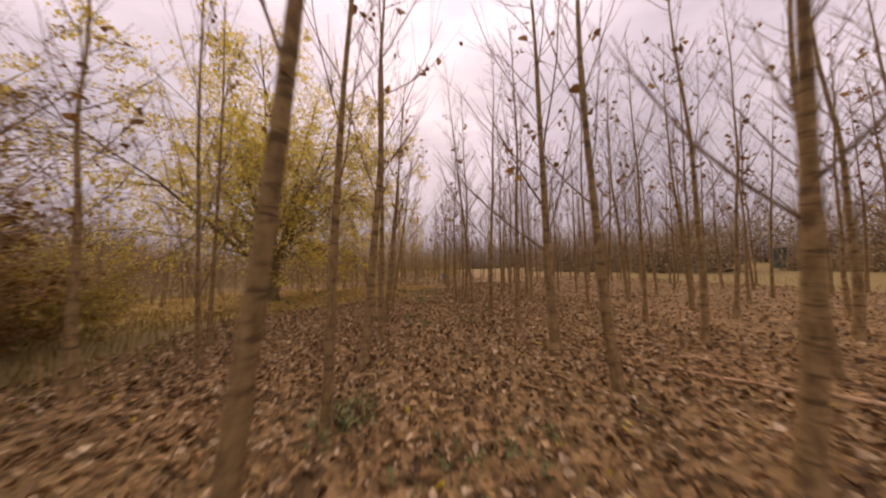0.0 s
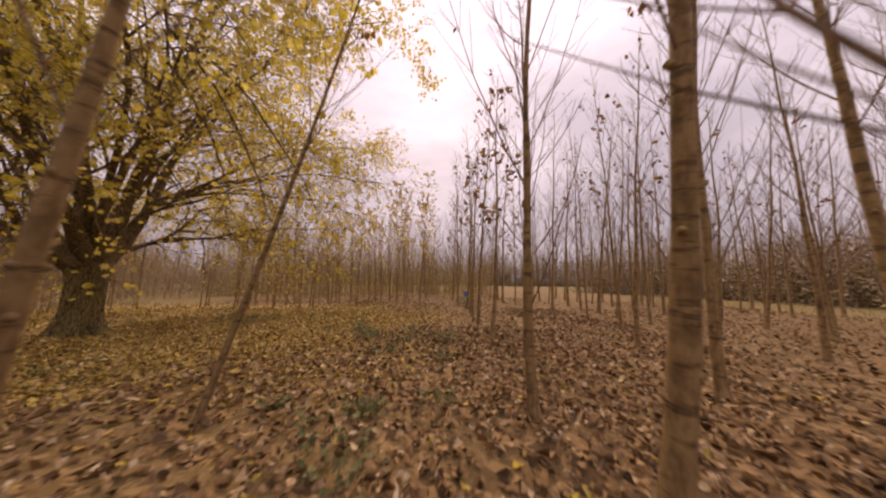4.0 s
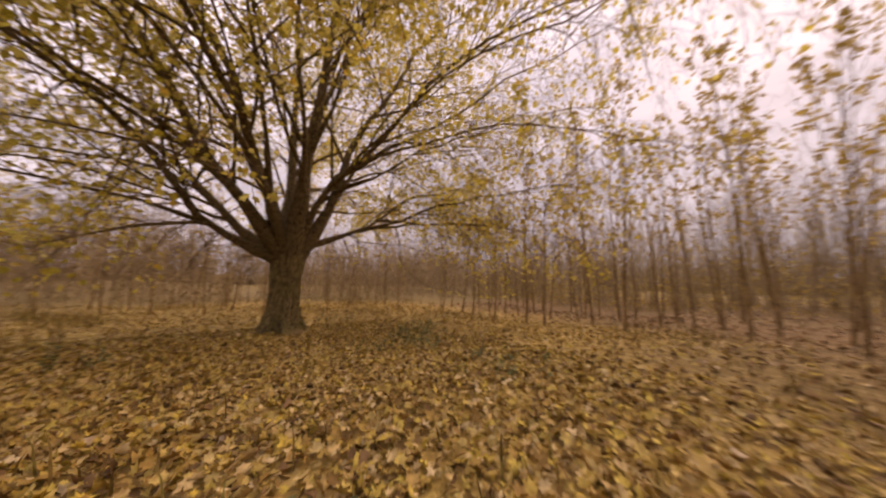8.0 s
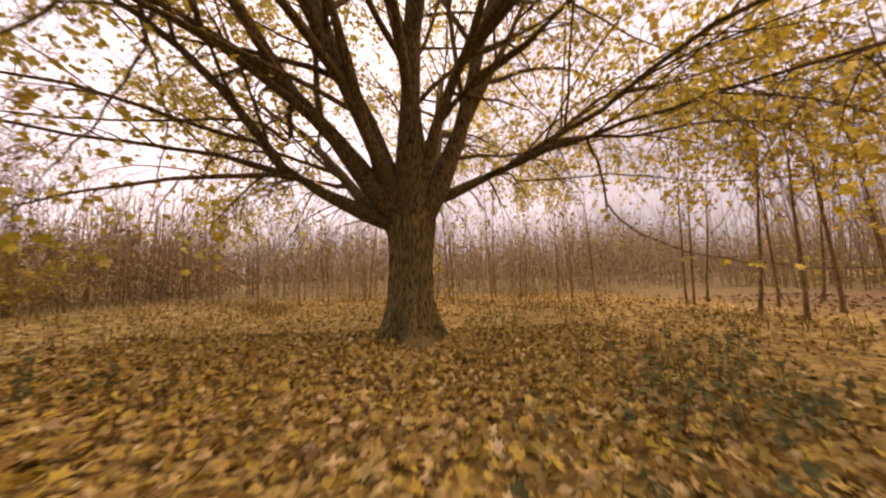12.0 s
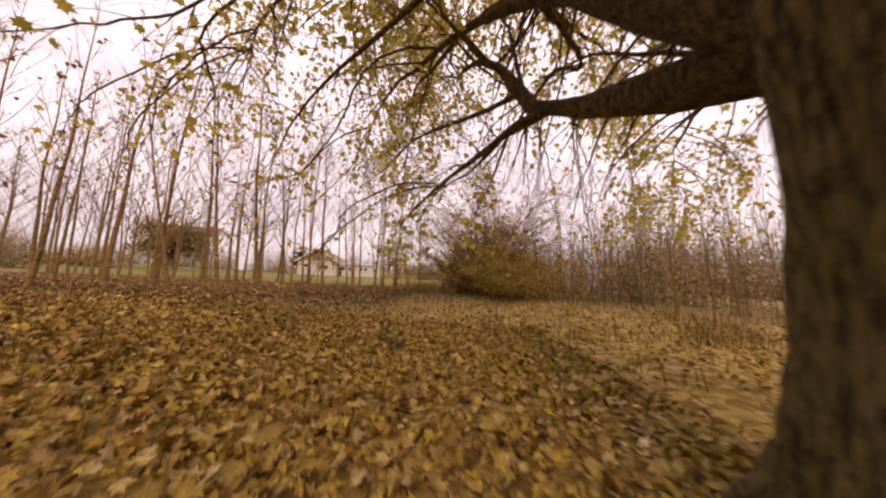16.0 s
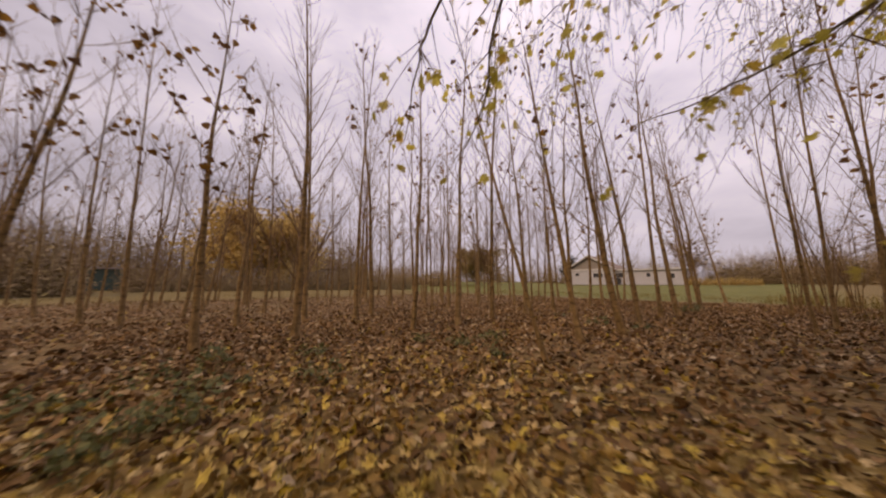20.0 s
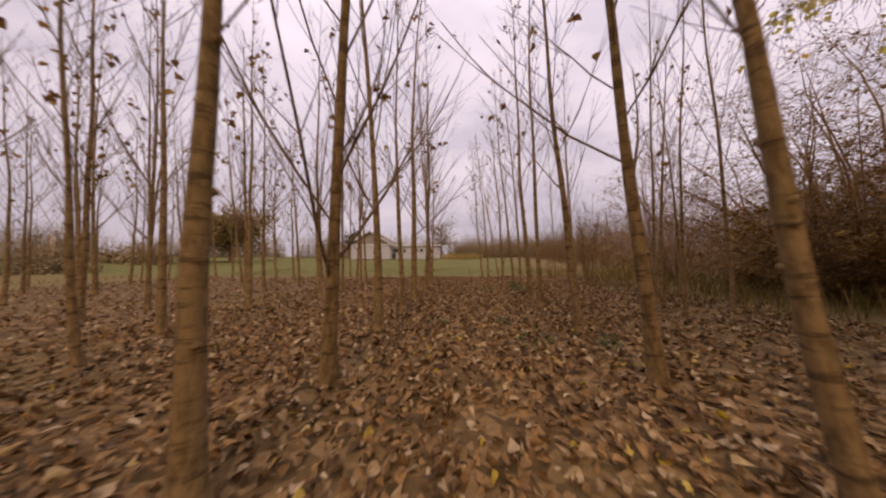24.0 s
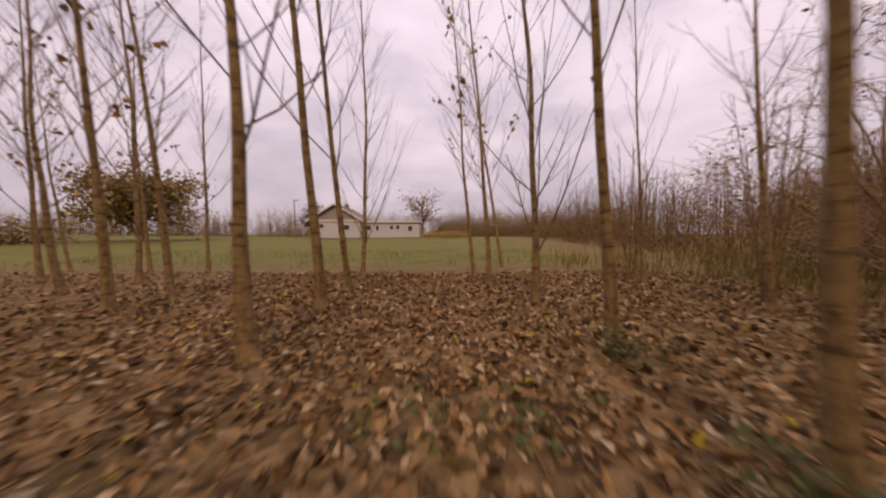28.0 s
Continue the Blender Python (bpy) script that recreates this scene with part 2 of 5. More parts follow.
M["render_wall"] = plain("house_render", (0.42, 0.41, 0.43))
M["roof_tile"] = plain("roof_tile", (0.223, 0.162, 0.124), 0.8, 0.3, 3.0)
M["gable_board"] = plain("gable_board", (0.25, 0.215, 0.19), 0.85, 0.25, 9.0)
M["fascia"] = plain("fascia_board", (0.55, 0.53, 0.52))
M["pane"] = plain("window_glass", (0.05, 0.05, 0.055), 0.15)
M["wood_post"] = plain("weathered_wood", (0.418, 0.290, 0.190))
M["teal"] = plain("teal_sheet", (0.06, 0.085, 0.07))
M["blue"] = plain("blue_plastic", (0.03, 0.16, 0.5), 0.5)
M["dead_wood"] = bark("dead_wood", (0.459, 0.290, 0.162), (0.223, 0.133, 0.067), (0.278, 0.186, 0.095), 0.3, 0.2)

# ground: leaf carpet over soil, grass outside the plantation
gm, gn, gl, gb = mat("ground_cover", 0.95)
gp = coords(gn, gl)
cells = tex(gn, gl, "Voronoi", 13.0, gp)
cells2 = tex(gn, gl, "Voronoi", 19.0, gp)
big = tex(gn, gl, "Noise", 0.45, gp, Detail=4.0)
fine = tex(gn, gl, "Noise", 34.0, gp, Detail=6.0, Roughness=0.7)
sep = gn.new("ShaderNodeSeparateColor")
gl.new(cells.outputs["Color"], sep.inputs[0])
pop = ramp(gn, [(0.0, (0.06, 0.034, 0.015)), (0.35, (0.14, 0.08, 0.034)), (0.7, (0.235, 0.142, 0.062)), (1.0, (0.32, 0.2, 0.095))])
gl.new(sep.outputs[0], pop.inputs[0])
map_ = ramp(gn, [(0.0, (0.156, 0.0965, 0.0307)), (0.35, (0.312, 0.198, 0.0548)), (0.7, (0.467, 0.318, 0.0871)), (1.0, (0.604, 0.444, 0.191))])
gl.new(sep.outputs[1], map_.inputs[0])
turf = ramp(gn, [(0.3, (0.11, 0.078, 0.03)), (0.5, (0.185, 0.13, 0.05)), (0.75, (0.255, 0.178, 0.075))])
gl.new(fine.outputs[0], turf.inputs[0])
lawn = ramp(gn, [(0.3, (0.095, 0.098, 0.026)), (0.5, (0.145, 0.142, 0.036)), (0.75, (0.21, 0.175, 0.06))])
gl.new(tex(gn, gl, "Noise", 1.3, gp, Detail=6.0, Roughness=0.7).outputs[0], lawn.inputs[0])
attr = gn.new("ShaderNodeAttribute")
attr.attribute_name = "cover"
asep = gn.new("ShaderNodeSeparateColor")
gl.new(attr.outputs["Color"], asep.inputs[0])
c1 = blend(gn, gl, asep.outputs[0], turf.outputs[0], pop.outputs[0])
c2 = blend(gn, gl, asep.outputs[1], c1, map_.outputs[0])
wear = ramp(gn, [(0.42, (0, 0, 0)), (0.62, (0.5, 0.5, 0.5))])
gl.new(big.outputs[0], wear.inputs[0])
c3 = blend(gn, gl, wear.outputs[0], c2, turf.outputs[0])
c4 = blend(gn, gl, asep.outputs[2], c3, lawn.outputs[0])
sh = ramp(gn, [(0.0, (0.5, 0.47, 0.45)), (0.55, (1, 1, 1))])
gl.new(fine.outputs[0], sh.inputs[0])
gl.new(blend(gn, gl, 0.8, c4, sh.outputs[0], "MULTIPLY"), gb.inputs["Base Color"])
bump(gn, gl, cells2.outputs["Distance"], gb, 0.7, 0.03)
M["ground"] = gm


# ---- mesh helpers ----
def smooth(a, b, v):
    t = min(1.0, max(0.0, (v - a) / (b - a)))
    return t * t * (3 - 2 * t)


def height(x, y):
    """The lie of the land: level plantation, a shallow dip at the maple, a rise to the house."""
    dip = -0.24 * smooth(-1.6, -5.2, x) * smooth(6.0, 9.5, y)
    rise = 0.75 * smooth(-3.0, -30.0, y) + 0.8 * smooth(14, 60, x)
    bumps = 0.035 * noise.noise((x * 0.45, y * 0.45, 0.3)) + 0.018 * noise.noise((x * 1.6, y * 1.6, 4.0))
    return dip + rise + bumps


class Soup:
    """Collects vertices and faces for one mesh."""

    def __init__(self):
        self.v, self.f = [], []

    def tube(self, pts, radii, k=5, cap=False, wob=0.0):
        n0 = len(self.v)
        pts = [Vector(p) for p in pts]
        for i, p in enumerate(pts):
            d = (pts[min(i + 1, len(pts) - 1)] - pts[max(i - 1, 0)])
            d = d.normalized() if d.length > 1e-9 else Vector((0, 0, 1))
            a = d.cross(Vector((0, 1, 0.13)) if abs(d.y) < 0.8 else Vector((1, 0, 0.13))).normalized()
            b = d.cross(a)
            r = radii[i]
            for j in range(k):
                t = 2 * math.pi * j / k
                q = r * (1 + (wob * random.uniform(-1, 1) if wob else 0))
                self.v.append(tuple(p + a * (q * math.cos(t)) + b * (q * math.sin(t))))
        for i in range(len(pts) - 1):
            for j in range(k):
                a0, b0 = n0 + i * k + j, n0 + i * k + (j + 1) % k
                self.f.append((a0, b0, b0 + k, a0 + k))
        if cap:
            self.f.append(tuple(n0 + (len(pts) - 1) * k + j for j in range(k)))

    def box(self, x0, y0, z0, x1, y1, z1):
        n = len(self.v)
        self.v += [(x, y, z) for z in (z0, z1) for y in (y0, y1) for x in (x0, x1)]
        self.f += [tuple(n + i for i in q) for q in ((0, 2, 3, 1), (4, 5, 7, 6), (0, 1, 5, 4), (2, 6, 7, 3), (0, 4, 6, 2), (1, 3, 7, 5))]

    def mesh(self, name, material, shade=True):
        me = bpy.data.meshes.new(name)
        me.from_pydata(self.v, [], self.f)
        me.materials.append(material)
        if shade:
            me.polygons.foreach_set("use_smooth", [True] * len(me.polygons))
        me.update()
        return me


def part(name, soup, material, parent, label="", kind="", shade=True):
    ob = new(name, soup.mesh(name, material, shade) if isinstance(soup, Soup) else soup)
    ob.parent = parent
    if label or kind:
        tagged(ob, label, kind=kind)
    return ob


# outlines of a leaf in its own plane: stalk at the origin, tip along +y, about one unit long
MAPLE = [(0.0, 0.0), (0.22, -0.02), (0.2, 0.16), (0.52, 0.22), (0.36, 0.4), (0.5, 0.7), (0.2, 0.62), (0.0, 1.0),
         (-0.2, 0.62), (-0.5, 0.7), (-0.36, 0.4), (-0.52, 0.22), (-0.2, 0.16), (-0.22, -0.02)]
POPLAR = [(0.0, 0.0), (0.36, 0.06), (0.44, 0.32), (0.22, 0.68), (0.0, 1.0), (-0.22, 0.68), (-0.44, 0.32), (-0.36, 0.06)]
OVAL = [(0.0, 0.0), (0.28, 0.4), (0.0, 1.0), (-0.28, 0.4)]


def leaves_mesh(name, outline, pos, size, rot, material, curl=0.25, fold=0.0):
    """Many leaves in one mesh: pos (n,3), size (n), rot (n,3) Euler angles; a fan of faces round each leaf's middle, cupped, and folded lengthwise by up to fold."""
    pos, size, rot = np.asarray(pos, float), np.asarray(size, float), np.asarray(rot, float)
    n, k = len(pos), len(outline)
    o = np.array([(x, y - 0.4, 0.0) for x, y in outline] + [(0, 0, 0)], float)
    cups = np.random.uniform(-0.2, 1.0, n)[:, None] * curl
    bend = np.random.uniform(-0.6, 1.0, n)[:, None] * curl
    loc = np.repeat(o[None], n, 0)
    loc[:, :, 0] *= 1 - fold * np.random.uniform(0, 1, n)[:, None]
    loc[:, :, 2] = cups * np.abs(o[None, :, 0]) * 1.3 + bend * o[None, :, 1] ** 2
    loc *= size[:, None, None]
    cx, sx, cy, sy, cz, sz = np.cos(rot[:, 0]), np.sin(rot[:, 0]), np.cos(rot[:, 1]), np.sin(rot[:, 1]), np.cos(rot[:, 2]), np.sin(rot[:, 2])
    R = np.empty((n, 3, 3))
    R[:, 0, 0], R[:, 0, 1], R[:, 0, 2] = cz * cy, cz * sy * sx - sz * cx, cz * sy * cx + sz * sx
    R[:, 1, 0], R[:, 1, 1], R[:, 1, 2] = sz * cy, sz * sy * sx + cz * cx, sz * sy * cx - cz * sx
    R[:, 2, 0], R[:, 2, 1], R[:, 2, 2] = -sy, cy * sx, cy * cx
    v = np.einsum("nij,nkj->nki", R, loc) + pos[:, None]
    base = np.arange(n)[:, None, None] * (k + 1)
    tri = np.array([(k, i, (i + 1) % k) for i in range(k)])[None] + base
    me = bpy.data.meshes.new(name)
    me.vertices.add(n * (k + 1))
    me.vertices.foreach_set("co", v.reshape(-1))
    me.loops.add(n * k * 3)
    me.loops.foreach_set("vertex_index", tri.reshape(-1).astype(np.int32))
    me.polygons.add(n * k)
    me.polygons.foreach_set("loop_start", np.arange(0, n * k * 3, 3, dtype=np.int32))
    me.polygons.foreach_set("loop_total", np.full(n * k, 3, dtype=np.int32))
    me.update(calc_edges=True)
    me.materials.append(material)
    return me


def flakes(name, pos, size, rot, material):
    return leaves_mesh(name, OVAL, pos, size, rot, material, 0.3)


def golden(x, y):
    """How far yellow maple leaves cover the ground, from 0 to 1."""
    edge = 9.9 + 1.3 * (x + 2) + 0.5 * noise.noise((x * 0.8, y * 0.8, 4.0))
    south = 0.22 + 0.78 * smooth(edge - 0.9, edge + 0.9, y)
    return south * smooth(7.7, 4.9, math.hypot(x + 6.4, y - 12.1) + 1.2 * noise.noise((x * 0.35, y * 0.35, 9.0)))


# ---- ground ----
def build_ground():
    near = [v * 0.5 for v in range(-36, 49)]
    steps = [30, 38, 48, 62, 80, 110, 160, 260, 420]
    xs = [-18 - s + 6 for s in reversed(steps) if s > 10] + near + [24 + s - 24 for s in steps]
    ys = list(xs)
    xs, ys = sorted(set(xs)), sorted(set(ys))
    s = Soup()
    for y in ys:
        for x in xs:
            s.v.append((x, y, height(x, y)))
    w = len(xs)
    for j in range(len(ys) - 1):
        for i in range(w - 1):
            a = j * w + i
            s.f.append((a, a + 1, a + w + 1, a + w))
    me = s.mesh("ground", M["ground"])
    col = me.color_attributes.new("cover", "FLOAT_COLOR", "POINT")
    for i, (x, y, z) in enumerate(s.v):
        n = 1.2 * noise.noise((x * 0.35, y * 0.35, 9.0))
        north = smooth(13.6, 15.0, y + n) * smooth(-10.5, -9.0, x) * smooth(34, 30, y) * smooth(13.5, 11.0, x)
        plant = smooth(-4.6, -3.0, x + n) * smooth(13.5, 11.0, x + n) * smooth(-4.2, -2.6, y + 0.4 * n) * smooth(34, 30, y)
        south = smooth(-3.0, -4.6, y + 0.4 * n) * smooth(-5.0, -2.5, x)
        east = 0.12 * smooth(12.0, 15.0, x)
        col.data[i].color = (max(plant, north, smooth(-8.5, -6.5, x) * smooth(7.0, 8.5, y) * smooth(15, 13, y) * smooth(13.5, 11, x)), golden(x, y), max(south, east), 1)
    ob = new("ground", me)
    tagged(ob, "level ground of soil and rough grass under fallen leaves", "ground", kind="structure")


build_ground()


# ---- poplar trees ----
def poplar_meshes(seed, h, r0, leafy_top, first=1.7):
    rnd = random.Random(seed)
    ph, amp = rnd.uniform(0, 6), rnd.uniform(0.02, 0.06)

    def axis(z):
        return Vector((amp * math.sin(z * 0.9 + ph) - amp * math.sin(ph) + 0.012 * math.sin(z * 3.1 + ph), amp * math.cos(z * 0.7 + ph * 2) - amp * math.cos(ph * 2), z))

    trunk, crown, spots = Soup(), Soup(), []
    zs = [-0.12, 0.0, 0.06, 0.16, 0.35] + [0.35 + (h - 0.35) * i / 17 for i in range(1, 18)]
    rad = []
    for z in zs:
        r = r0 * (1 - 0.95 * (max(z, 0) / h) ** 0.68)
        r *= 1 + 0.45 * math.exp(-max(z, 0) * 11)
        rad.append(max(r * (1 + 0.06 * rnd.uniform(-1, 1)), 0.004))
    random.seed(seed)
    trunk.tube([axis(z) for z in zs], rad, 9, wob=0.05)
    for i in range(5):
        z = rnd.uniform(0.4, first)
        a = rnd.uniform(0, 6.28)
        p = axis(z)
        d = Vector((math.cos(a), math.sin(a), 0.5))
        rr = r0 * 0.85
        trunk.tube([p + d * rr * 0.6, p + d * (rr * 1.12)], [0.018, 0.011], 5, cap=True)
    z = first
    a = rnd.uniform(0, 6.28)
    while z < h * 0.95:
        t = z / h
        ln = (0.30 * h * (1 - t) + 0.3) * rnd.uniform(0.65, 1.15)
        a += 2.4 + rnd.uniform(-0.5, 0.5)
        rr = r0 * (1 - 0.95 * t ** 0.68)
        br = max(0.0035, rr * rnd.uniform(0.17, 0.3))
        out = Vector((math.cos(a), math.sin(a), 0))
        tilt = rnd.uniform(0.42, 0.78)
        p = axis(z)
        pts, rs = [p], [br]
        for i in range(1, 6):
            q = i / 5
            d = (out * math.sin(tilt * (1 - 0.45 * q)) + Vector((0, 0, math.cos(tilt * (1 - 0.45 * q))))).normalized()
            pts.append(pts[-1] + d * (ln / 5) + Vector((rnd.uniform(-1, 1), rnd.uniform(-1, 1), 0)) * 0.02)
            rs.append(br * (1 - 0.85 * q) + 0.0015)
        crown.tube(pts, rs, 4)
        for s in range(rnd.randint(5, 9)):
            i = rnd.randint(1, 4)
            sa = a + rnd.choice((-1, 1)) * rnd.uniform(0.5, 1.1)
            d = Vector((math.cos(sa) * 0.6, math.sin(sa) * 0.6, rnd.uniform(0.5, 1.1))).normalized()
            sl = ln * rnd.uniform(0.2, 0.45)
            q0 = pts[i]
            q1, q2 = q0 + d * sl * 0.5, q0 + d * sl + Vector((0, 0, 0.06 * sl))
            crown.tube([q0, q1, q2], [rs[i] * 0.55, rs[i] * 0.38, 0.0016], 3)
            if rnd.random() < leafy_top:
                for _ in range(int(rnd.randint(1, 5) * max(1.0, leafy_top * 1.6))):
                    spots.append(q0.lerp(q2, rnd.uniform(0.3, 1.0)) + Vector((rnd.uniform(-1, 1), rnd.uniform(-1, 1), rnd.uniform(-1, 0.3))) * 0.05)
        z += rnd.uniform(0.13, 0.30)
    return trunk, crown, spots


def leaf_rots(n, hang=True):
    r = np.random.uniform(-1, 1, (n, 3)) * (0.9, 0.9, math.pi)
    if hang:
        r[:, 0] -= 1.7
    return r


def poplar(seed, h, r0, leafy_top, label, first=1.7, leaf="poplar_leaf", lsize=0.08):
    tree = new("poplar_tree")
    tagged(tree, label, "tree", "plantation poplars")
    trunk, crown, spots = poplar_meshes(seed, h, r0, leafy_top, first)
    part("trunk", trunk, M["poplar_bark"], tree)
    part("crown", crown, M["twig"], tree, kind="stuff")
    if spots:
        n = len(spots)
        me = leaves_mesh("leaves", POPLAR, [tuple(p) for p in spots], np.random.uniform(0.7, 1.15, n) * lsize, leaf_rots(n), M[leaf], 0.4)
        part("leaves", me, None, tree, "last brown leaves", "stuff")
    return tree


BARE = "slender grey-brown poplar, bare, standing in leaf litter"
SOME = "slender poplar with a few last brown leaves, standing in leaf litter"
kinds = [poplar(11, 6.2, 0.048, 0.0, BARE, 1.3), poplar(12, 5.7, 0.044, 0.04, BARE, 1.5), poplar(13, 6.6, 0.051, 0.08, SOME, 1.2),
         poplar(14, 6.0, 0.046, 0.03, BARE, 1.7), poplar(15, 5.4, 0.04, 0.14, SOME, 1.3), poplar(16, 6.4, 0.049, 0.0, BARE, 0.6),
         poplar(17, 5.0, 0.036, 0.3, SOME, 1.3)]

# rows run north and south; the two beside the lane are set out tree by tree
ROWS = {
    -3.3: [(-3.5, 3.02), (-3.45, 4.5), (-2.6, 1.3), (-3.0, 0.2), (-2.9, -1.4)],
    -1.0: [(-1.1, -3.5), (-0.4, -1.95), (-0.55, -1.05), (-0.95, -0.1), (-1.1, 1.05), (-1.13, 2.12), (-1.13, 3.3), (-1.03, 4.2), (-1.1, 5.6), (-1.2, 6.62), (-1.12, 7.62), (-1.28, 8.6)],
    0.9: [(1.55, -1.7), (1.4, -0.75), (1.28, 0.23), (1.14, 1.34), (1.08, 2.38), (1.12, 3.42), (1.06, 4.4), (0.98, 5.69), (0.91, 6.84), (0.86, 7.75), (0.78, 8.68), (1.25, 10.12), (1.0, 11.05), (1.02, 12.35), (1.05, 13.4), (1.13, 14.5),
          (1.2, 15.6), (1.0, 17.1), (1.1, 18.5), (1.0, 19.7), (1.1, 21.1)],
    2.8: [(3.6, -0.4), (3.5, 0.3), (3.15, 1.4), (3.1, 2.3), (3.05, 3.35), (3.45, 4.65), (3.3, 5.95), (2.9, 6.8), (2.65, 7.45), (2.95, 8.4), (2.35, 8.95), (2.88, 9.7), (3.0, 10.7), (3.75, 12.1), (4.0, 13.7), (3.45, 14.5), (3.4, 16.0), (3.2, 17.2), (3.0, 18.3), (3.1, 19.6), (3.0, 20.9)],
}
for x0, count in ((5.1, 22), (7.0, 22), (8.9, 22), (10.8, 22), (12.6, 20)):
    ROWS[x0] = [(x0, -2.6 + 1.17 * i) for i in range(count)]
ROWS[-3.05] = [(-2.8, 4.6), (-3.0, 3.7), (-4.3, 2.4)]
LEANS = {8.6: 16.0, 7.62: 6.0, 4.2: 0.0, 4.4: 4.0, 6.84: -3.0, 3.42: -1.5, 2.38: -1.0}  # by the tree's place along its row
rnd = random.Random(5)
spare = list(kinds)
for x0, ys in ROWS.items():
    for xt, y0 in ys:
        own = x0 < 3
        x, y = xt + (0 if own else rnd.uniform(-0.2, 0.2)), y0 + (0 if own else rnd.uniform(-0.25, 0.25))
        near_maple = y0 > 9.5 and x0 < 3
        k = rnd.choice(kinds[4:] if near_maple else kinds[:6])
        k = kinds[3] if y0 in (1.05, 4.2, 4.4) else k
        sc, th = rnd.uniform(0.85, 1.1), rnd.uniform(0.88, 1.2)
        th = 1.35 if y0 in (3.3, 3.42) else th * (0.72 if x0 < -3 else 1)
        th = {8.6: 0.62, 3.02: 1.25}.get(y0, th)
        lean = LEANS.get(y0, 4.5 if x0 == -1.0 else 1.0)
        m = pose(x, y, height(x, y), rnd.gauss(0, 1.6), rnd.gauss(lean, 1.6), 0) @ pose(0, 0, 0, 0, 0, rnd.uniform(0, 360)) @ Matrix.Diagonal((sc * th, sc * th, sc * rnd.uniform(0.92, 1.08), 1))
        if k in spare:
            spare.remove(k)
            k.matrix_basis = m
        else:
            c = copy_thing(k, Matrix())
            c.matrix_basis = m

# cut poplars that grew again as clumps of thin stems, west of the lane
def shoots(seed, label):
    clump = new("poplar_shoots")
    tagged(clump, label, "shrub", "regrown poplars")
    r3 = random.Random(seed)
    twigs = Soup()
    for i in range(7):
        a, h = 2 * math.pi * i / 7 + r3.uniform(-0.4, 0.4), r3.uniform(2.1, 3.4)
        out = Vector((math.cos(a), math.sin(a), 0))
        reach = r3.uniform(0.06, 0.17) * h
        pts = [out * (0.05 + reach * (j / 7) ** 1.1) + Vector((r3.uniform(-1, 1) * 0.02, r3.uniform(-1, 1) * 0.02, h * j / 7 - 0.04)) for j in range(8)]
        r0 = r3.uniform(0.014, 0.024)
        stem = Soup()
        stem.tube(pts, [r0 * (1 - 0.85 * j / 7) for j in range(8)], 6)
        part("stem", stem, M["poplar_bark"], clump)
        for _ in range(13):
            q = r3.uniform(0.25, 0.97)
            j = min(6, int(q * 7))
            p = pts[j].lerp(pts[j + 1], q * 7 - j)
            b = a + r3.uniform(-2.2, 2.2)
            d = Vector((math.cos(b) * 0.5, math.sin(b) * 0.5, r3.uniform(0.7, 1.1))).normalized()
            ln = r3.uniform(0.2, 0.65) * (1.2 - 0.6 * q)
            twigs.tube([p, p + d * ln * 0.5, p + (d + Vector((0, 0, 0.2))).normalized() * ln], [0.0055, 0.004, 0.0015], 3)
    part("branchwork", twigs, M["twig"], clump, kind="stuff")
    return clump


SHOOTS = "bare clump of thin brown poplar stems, regrown from one stump"
sk = [shoots(61, SHOOTS), shoots(62, SHOOTS), shoots(63, SHOOTS)]
r4 = random.Random(9)
for i, (x, y, sc) in enumerate([(-3.1, 0.9, 0.8), (-3.5, -0.3, 0.8), (-2.7, -1.4, 0.7)]):
    m = pose(x, y, height(x, y), r4.gauss(0, 2), r4.gauss(0, 2), r4.uniform(0, 360)) @ Matrix.Scale(sc, 4)
    if i < 3:
        sk[i].matrix_basis = m
    else:
        c = copy_thing(sk[i % 3], Matrix())
        c.matrix_basis = m


# young poplars with yellow leaves, in blocks north and west of the maple
def young(seed, h, dense, label):
    tree = new("young_poplar")
    tagged(tree, label, "tree", "young poplars")
    trunk, crown, spots = poplar_meshes(seed, h, 0.026, dense, 1.3)
    part("trunk", trunk, M["poplar_bark"], tree)
    part("crown", crown, M["twig"], tree, kind="stuff")
    n = len(spots)
    me = leaves_mesh("leaves", POPLAR, [tuple(p) for p in spots], np.random.uniform(0.7, 1.2, n) * 0.068, leaf_rots(n), M["young_leaf"], 0.4)
    part("leaves", me, None, tree, "thin yellow leaves", "stuff")
    return tree


yk = [young(31, 4.6, 0.6, "thin young poplar with yellow leaves at the clearing's edge"), young(32, 4.0, 0.5, "thin young poplar with yellow leaves at the clearing's edge"),
      young(33, 5.0, 0.7, "thin young poplar with yellow leaves at the clearing's edge"), young(34, 2.6, 0.35, "low young poplar, nearly bare, at the clearing's edge")]
ysp = list(yk)
spots_y = [(x + rnd.uniform(-0.3, 0.3), 16.9 + 1.0 * r + rnd.uniform(-0.3, 0.3), 0) for r in range(4) for x in [-8.5 + 0.75 * i for i in range(12)]]
spots_y += [(-9.6 - 1.1 * r + rnd.uniform(-0.4, 0.4), 5.2 + 0.78 * i + rnd.uniform(-0.3, 0.3), 1) for r in range(2) for i in range(15)]
